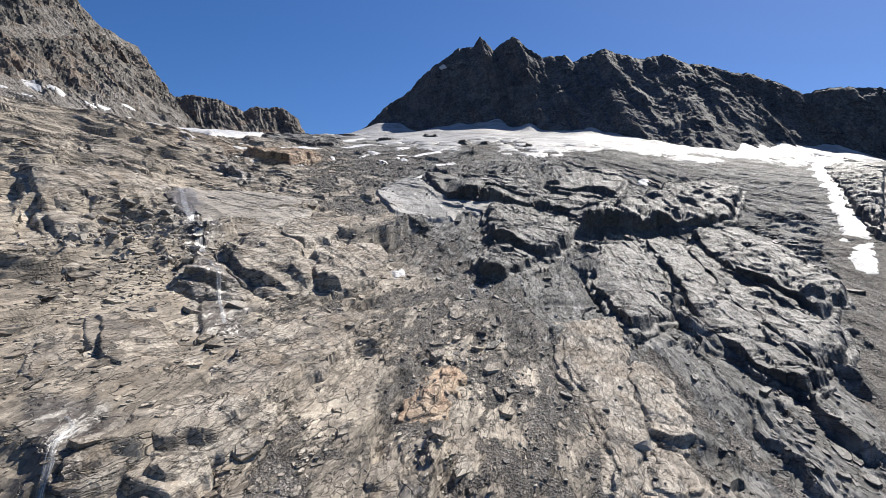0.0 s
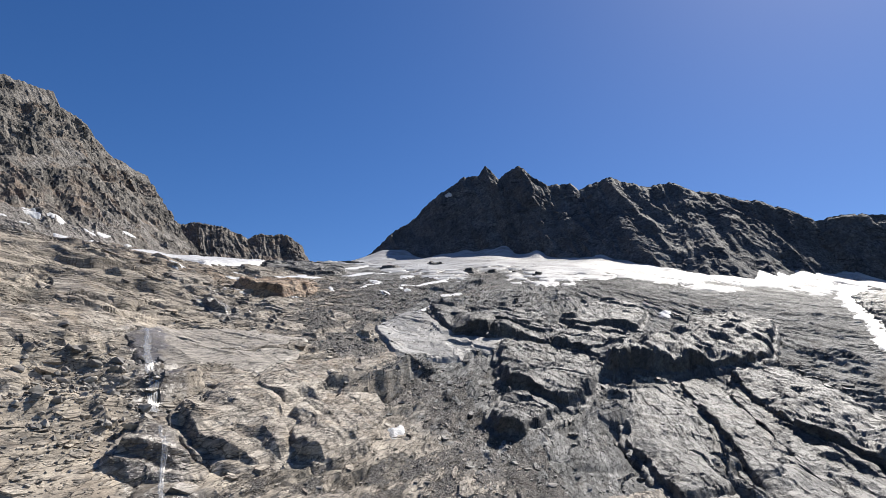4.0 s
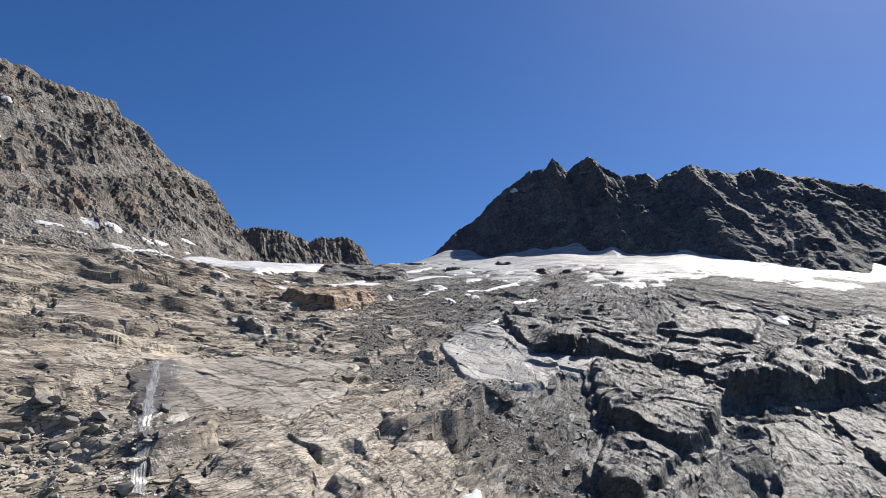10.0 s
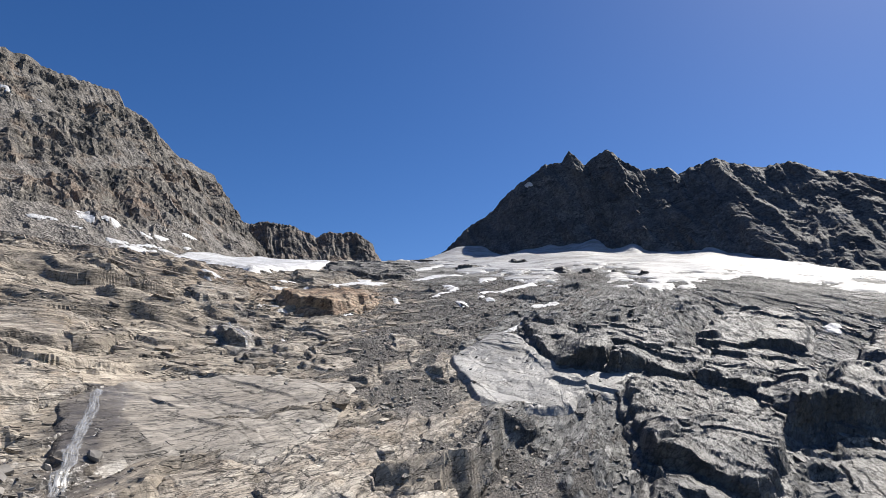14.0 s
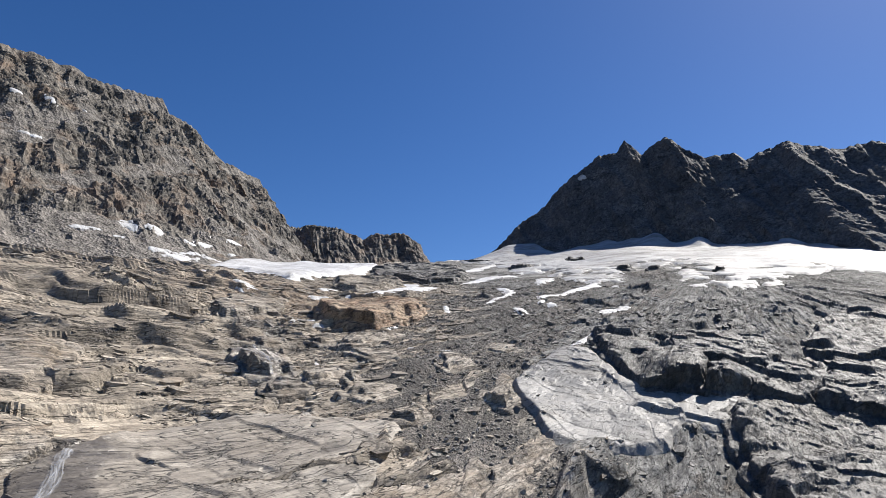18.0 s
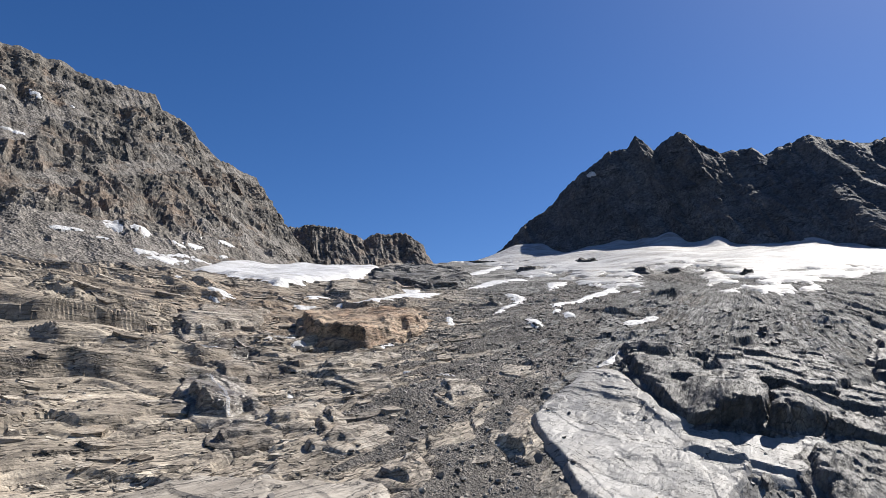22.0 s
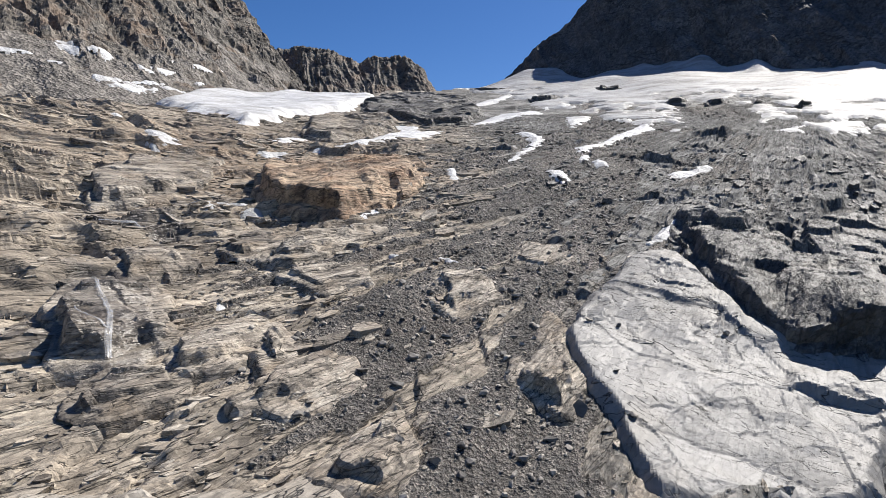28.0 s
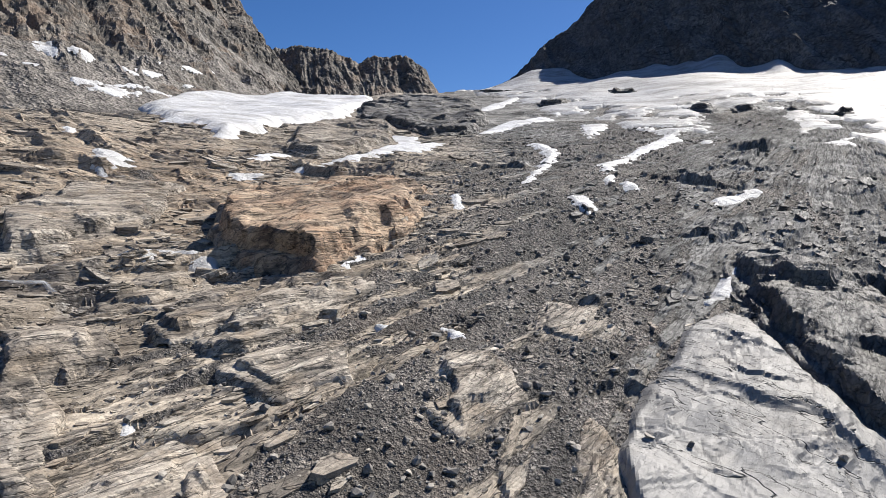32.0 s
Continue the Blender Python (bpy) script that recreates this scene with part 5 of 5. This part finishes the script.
def stones(name, n, seed, area, sizes, chance, label):
    """Many stones as one joined mesh."""
    rng = np.random.RandomState(seed)
    px, py = rng.uniform(area[0], area[1], n * 6), rng.uniform(area[2], area[3], n * 6)
    ok = rng.rand(n * 6) < chance(px, py)
    px, py = px[ok][:n], py[ok][:n]
    n = len(px)
    size = sizes[0] * (1 - rng.rand(n)) ** -0.48
    size = np.minimum(size, sizes[1])
    pz = ground(px, py)
    shapes = []
    for k in range(6):
        bm = stone_shape(seed + k, 1)
        shapes.append(np.array([v.co[:] for v in bm.verts]))
        faces = np.array([[v.index for v in f.verts] for f in bm.faces])
        bm.free()
    shapes = np.array(shapes)
    V = shapes[rng.randint(0, 6, n)]
    V = V * (size[:, None] * np.stack([rng.uniform(0.8, 1.5, n), rng.uniform(0.7, 1.1, n), rng.uniform(0.45, 0.8, n)], -1))[:, None]
    tilt, turn = rng.uniform(-0.5, 0.5, n)[:, None], rng.uniform(0, 6.28, n)[:, None]
    y, z = V[..., 1] * np.cos(tilt) - V[..., 2] * np.sin(tilt), V[..., 1] * np.sin(tilt) + V[..., 2] * np.cos(tilt)
    x, y = V[..., 0] * np.cos(turn) - y * np.sin(turn), V[..., 0] * np.sin(turn) + y * np.cos(turn)
    V = np.stack([x + px[:, None], y + py[:, None], z + (pz + 0.12 * size)[:, None]], -1)
    F = faces[None] + (np.arange(n) * V.shape[1])[:, None, None]
    ob = mesh_object(name, V.reshape(-1, 3), F.reshape(-1, 3), STONE, False)
    return tagged(ob, label, "stones", kind="stuff")


def loose(x, y):
    return np.clip(scree(x, y), 0.05, 1) ** 1.6 * smooth(-130, -80, x) * smooth(120, 80, x)


stones("scree_stones", 15000, 5, (-125, 60, 265, 430), (0.26, 2.2), loose, "loose grey angular stones of the scree")
stones("lower_scree_stones", 7000, 6, (-110, 110, 90, 270), (0.28, 1.9), loose, "loose grey stones on the lower scree")
stones("upper_scree_stones", 3500, 7, (-120, 110, 425, 570), (0.45, 2.4), loose, "loose dark stones below the glacier")
stones("block_field_stones", 2200, 8, (-125, -50, 130, 245), (0.5, 2.6), lambda x, y: np.exp(-((x + 84) / 12) ** 2 - ((y - 178) / 22) ** 2), "jumble of grey blocks beside the waterfall")


# ---- broken plates of bedrock ----
def plates(name, n, seed, area, chance, mat, label):
    """Thin angular plates that lie along the strata, as one joined mesh."""
    rng = np.random.RandomState(seed)
    x, y = rng.uniform(area[0], area[1], n * 5), rng.uniform(area[2], area[3], n * 5)
    ok = rng.rand(n * 5) < chance(x, y)
    x, y = x[ok][:n], y[ok][:n]
    n = len(x)
    length = np.minimum(1.0 * (1 - rng.rand(n)) ** -0.47, 8.0)
    width, thick = length * rng.uniform(0.2, 0.55, n), length * rng.uniform(0.08, 0.2, n)
    z = ground(x, y)
    e = 1.5
    sx, sy = (ground(x + e, y) - ground(x - e, y)) / (2 * e), (ground(x, y + e) - ground(x, y - e)) / (2 * e)
    bx, by = (base(x + 4, y) - base(x - 4, y)) / 8, (base(x, y + 4) - base(x, y - 4)) / 8
    sx, sy = np.clip(0.4 * sx + 0.6 * bx, -0.9, 0.9), np.clip(0.4 * sy + 0.45 * by, -0.9, 0.9)
    up = np.stack([-sx + rng.normal(0, 0.12, n), -sy + rng.normal(0, 0.12, n), np.ones(n)], -1)
    up /= np.linalg.norm(up, axis=1, keepdims=True)
    ang = np.arctan2(FAN[1] - y, FAN[0] - x) + rng.normal(0, 0.28, n)
    al = np.stack([np.cos(ang), np.sin(ang), np.zeros(n)], -1)
    al -= up * (al * up).sum(1, keepdims=True)
    al /= np.linalg.norm(al, axis=1, keepdims=True)
    ac = np.cross(up, al)
    a = np.linspace(0, 2 * math.pi, 7)[:6][None] + rng.uniform(-0.35, 0.35, (n, 6))
    r = rng.uniform(0.75, 1.1, (n, 6))
    u, v = r * np.cos(a) * 0.55, r * np.sin(a) * 0.55
    c = np.stack([x, y, z], -1)[:, None]
    flat = c + al[:, None] * (u * length[:, None])[..., None] + ac[:, None] * (v * width[:, None])[..., None]
    top = flat + up[:, None] * (thick * rng.uniform(0.15, 0.8, n))[:, None, None]
    top = c + (top - c) * 0.94 + up[:, None] * (rng.uniform(-0.06, 0.06, (n, 6)) * thick[:, None])[..., None]
    low_ring = flat - up[:, None] * (0.9 * thick)[:, None, None]
    V = np.concatenate([top, low_ring], 1)
    F = [(0, 1, 2), (0, 2, 3), (0, 3, 4), (0, 4, 5)] + [t for k in range(6) for t in ((k, k + 6, (k + 1) % 6 + 6), (k, (k + 1) % 6 + 6, (k + 1) % 6))]
    F = np.array(F)[None] + (np.arange(n) * 12)[:, None, None]
    ob = mesh_object(name, V.reshape(-1, 3), F.reshape(-1, 3), mat, False)
    px, py = V[..., 0].ravel(), V[..., 1].ravel()
    s, q = fan(px, py)
    set_attr(ob.data, "strata", s / 3.0, q / 16.0, np.repeat(rng.uniform(0.15, 0.95, n), 12))
    set_attr(ob.data, "wet", wetness(px, py))
    return tagged(ob, label, "rock plates", kind="stuff")


def bare(x, y):
    return (1 - 0.9 * scree(x, y)) * np.clip(0.45 + 1.6 * fbm(x / 20, y / 26, 3, 65), 0.04, 1)


plates("tan_rock_plates", 9000, 21, (-150, 40, 90, 440), lambda x, y: bare(x, y) * smooth(25, -45, x + 0.25 * (y - 250)), SLAB_TAN, "broken tan plates of layered bedrock")
plates("grey_rock_plates", 8000, 22, (-70, 170, 110, 470), lambda x, y: bare(x, y) * smooth(-45, 25, x + 0.25 * (y - 250)), SLAB_GREY, "broken grey plates of layered bedrock")
plates("upper_rock_plates", 3500, 23, (-230, -60, 330, 560), bare, SLAB_TAN, "broken brown plates of bedrock below the snowfield")

boulder_meshes = []
for k in range(8):
    bm = stone_shape(40 + k, 2)
    me = bpy.data.meshes.new("boulder")
    bm.to_mesh(me)
    bm.free()
    me.materials.append(STONE)
    boulder_meshes.append(me)
rng = random.Random(12)
placed = 0
while placed < 280:
    if placed < 60:
        bx, by, size = rng.gauss(-84, 10), rng.gauss(180, 15), rng.uniform(1.8, 4.5)
    else:
        by = rng.uniform(120, 430)
        bx = float(np.interp(by, SCREE_Y, SCREE_X)) + rng.gauss(0, 1) * float(np.interp(by, SCREE_Y, SCREE_W)) * 0.8
        size = 1.1 * (1 - rng.random()) ** -0.3
    placed += 1
    stone = new("boulder", boulder_meshes[placed % 8])
    stone.matrix_world = pose(bx, by, float(surface([bx], [by])[0]) + 0.1 * size, rng.uniform(-25, 25), rng.uniform(-25, 25), rng.uniform(0, 360)) @ Matrix.Diagonal((size * rng.uniform(0.9, 1.5), size, size * rng.uniform(0.5, 0.85), 1))
    tagged(stone, "angular grey boulder lying on the scree", "boulder", "boulders on the scree")
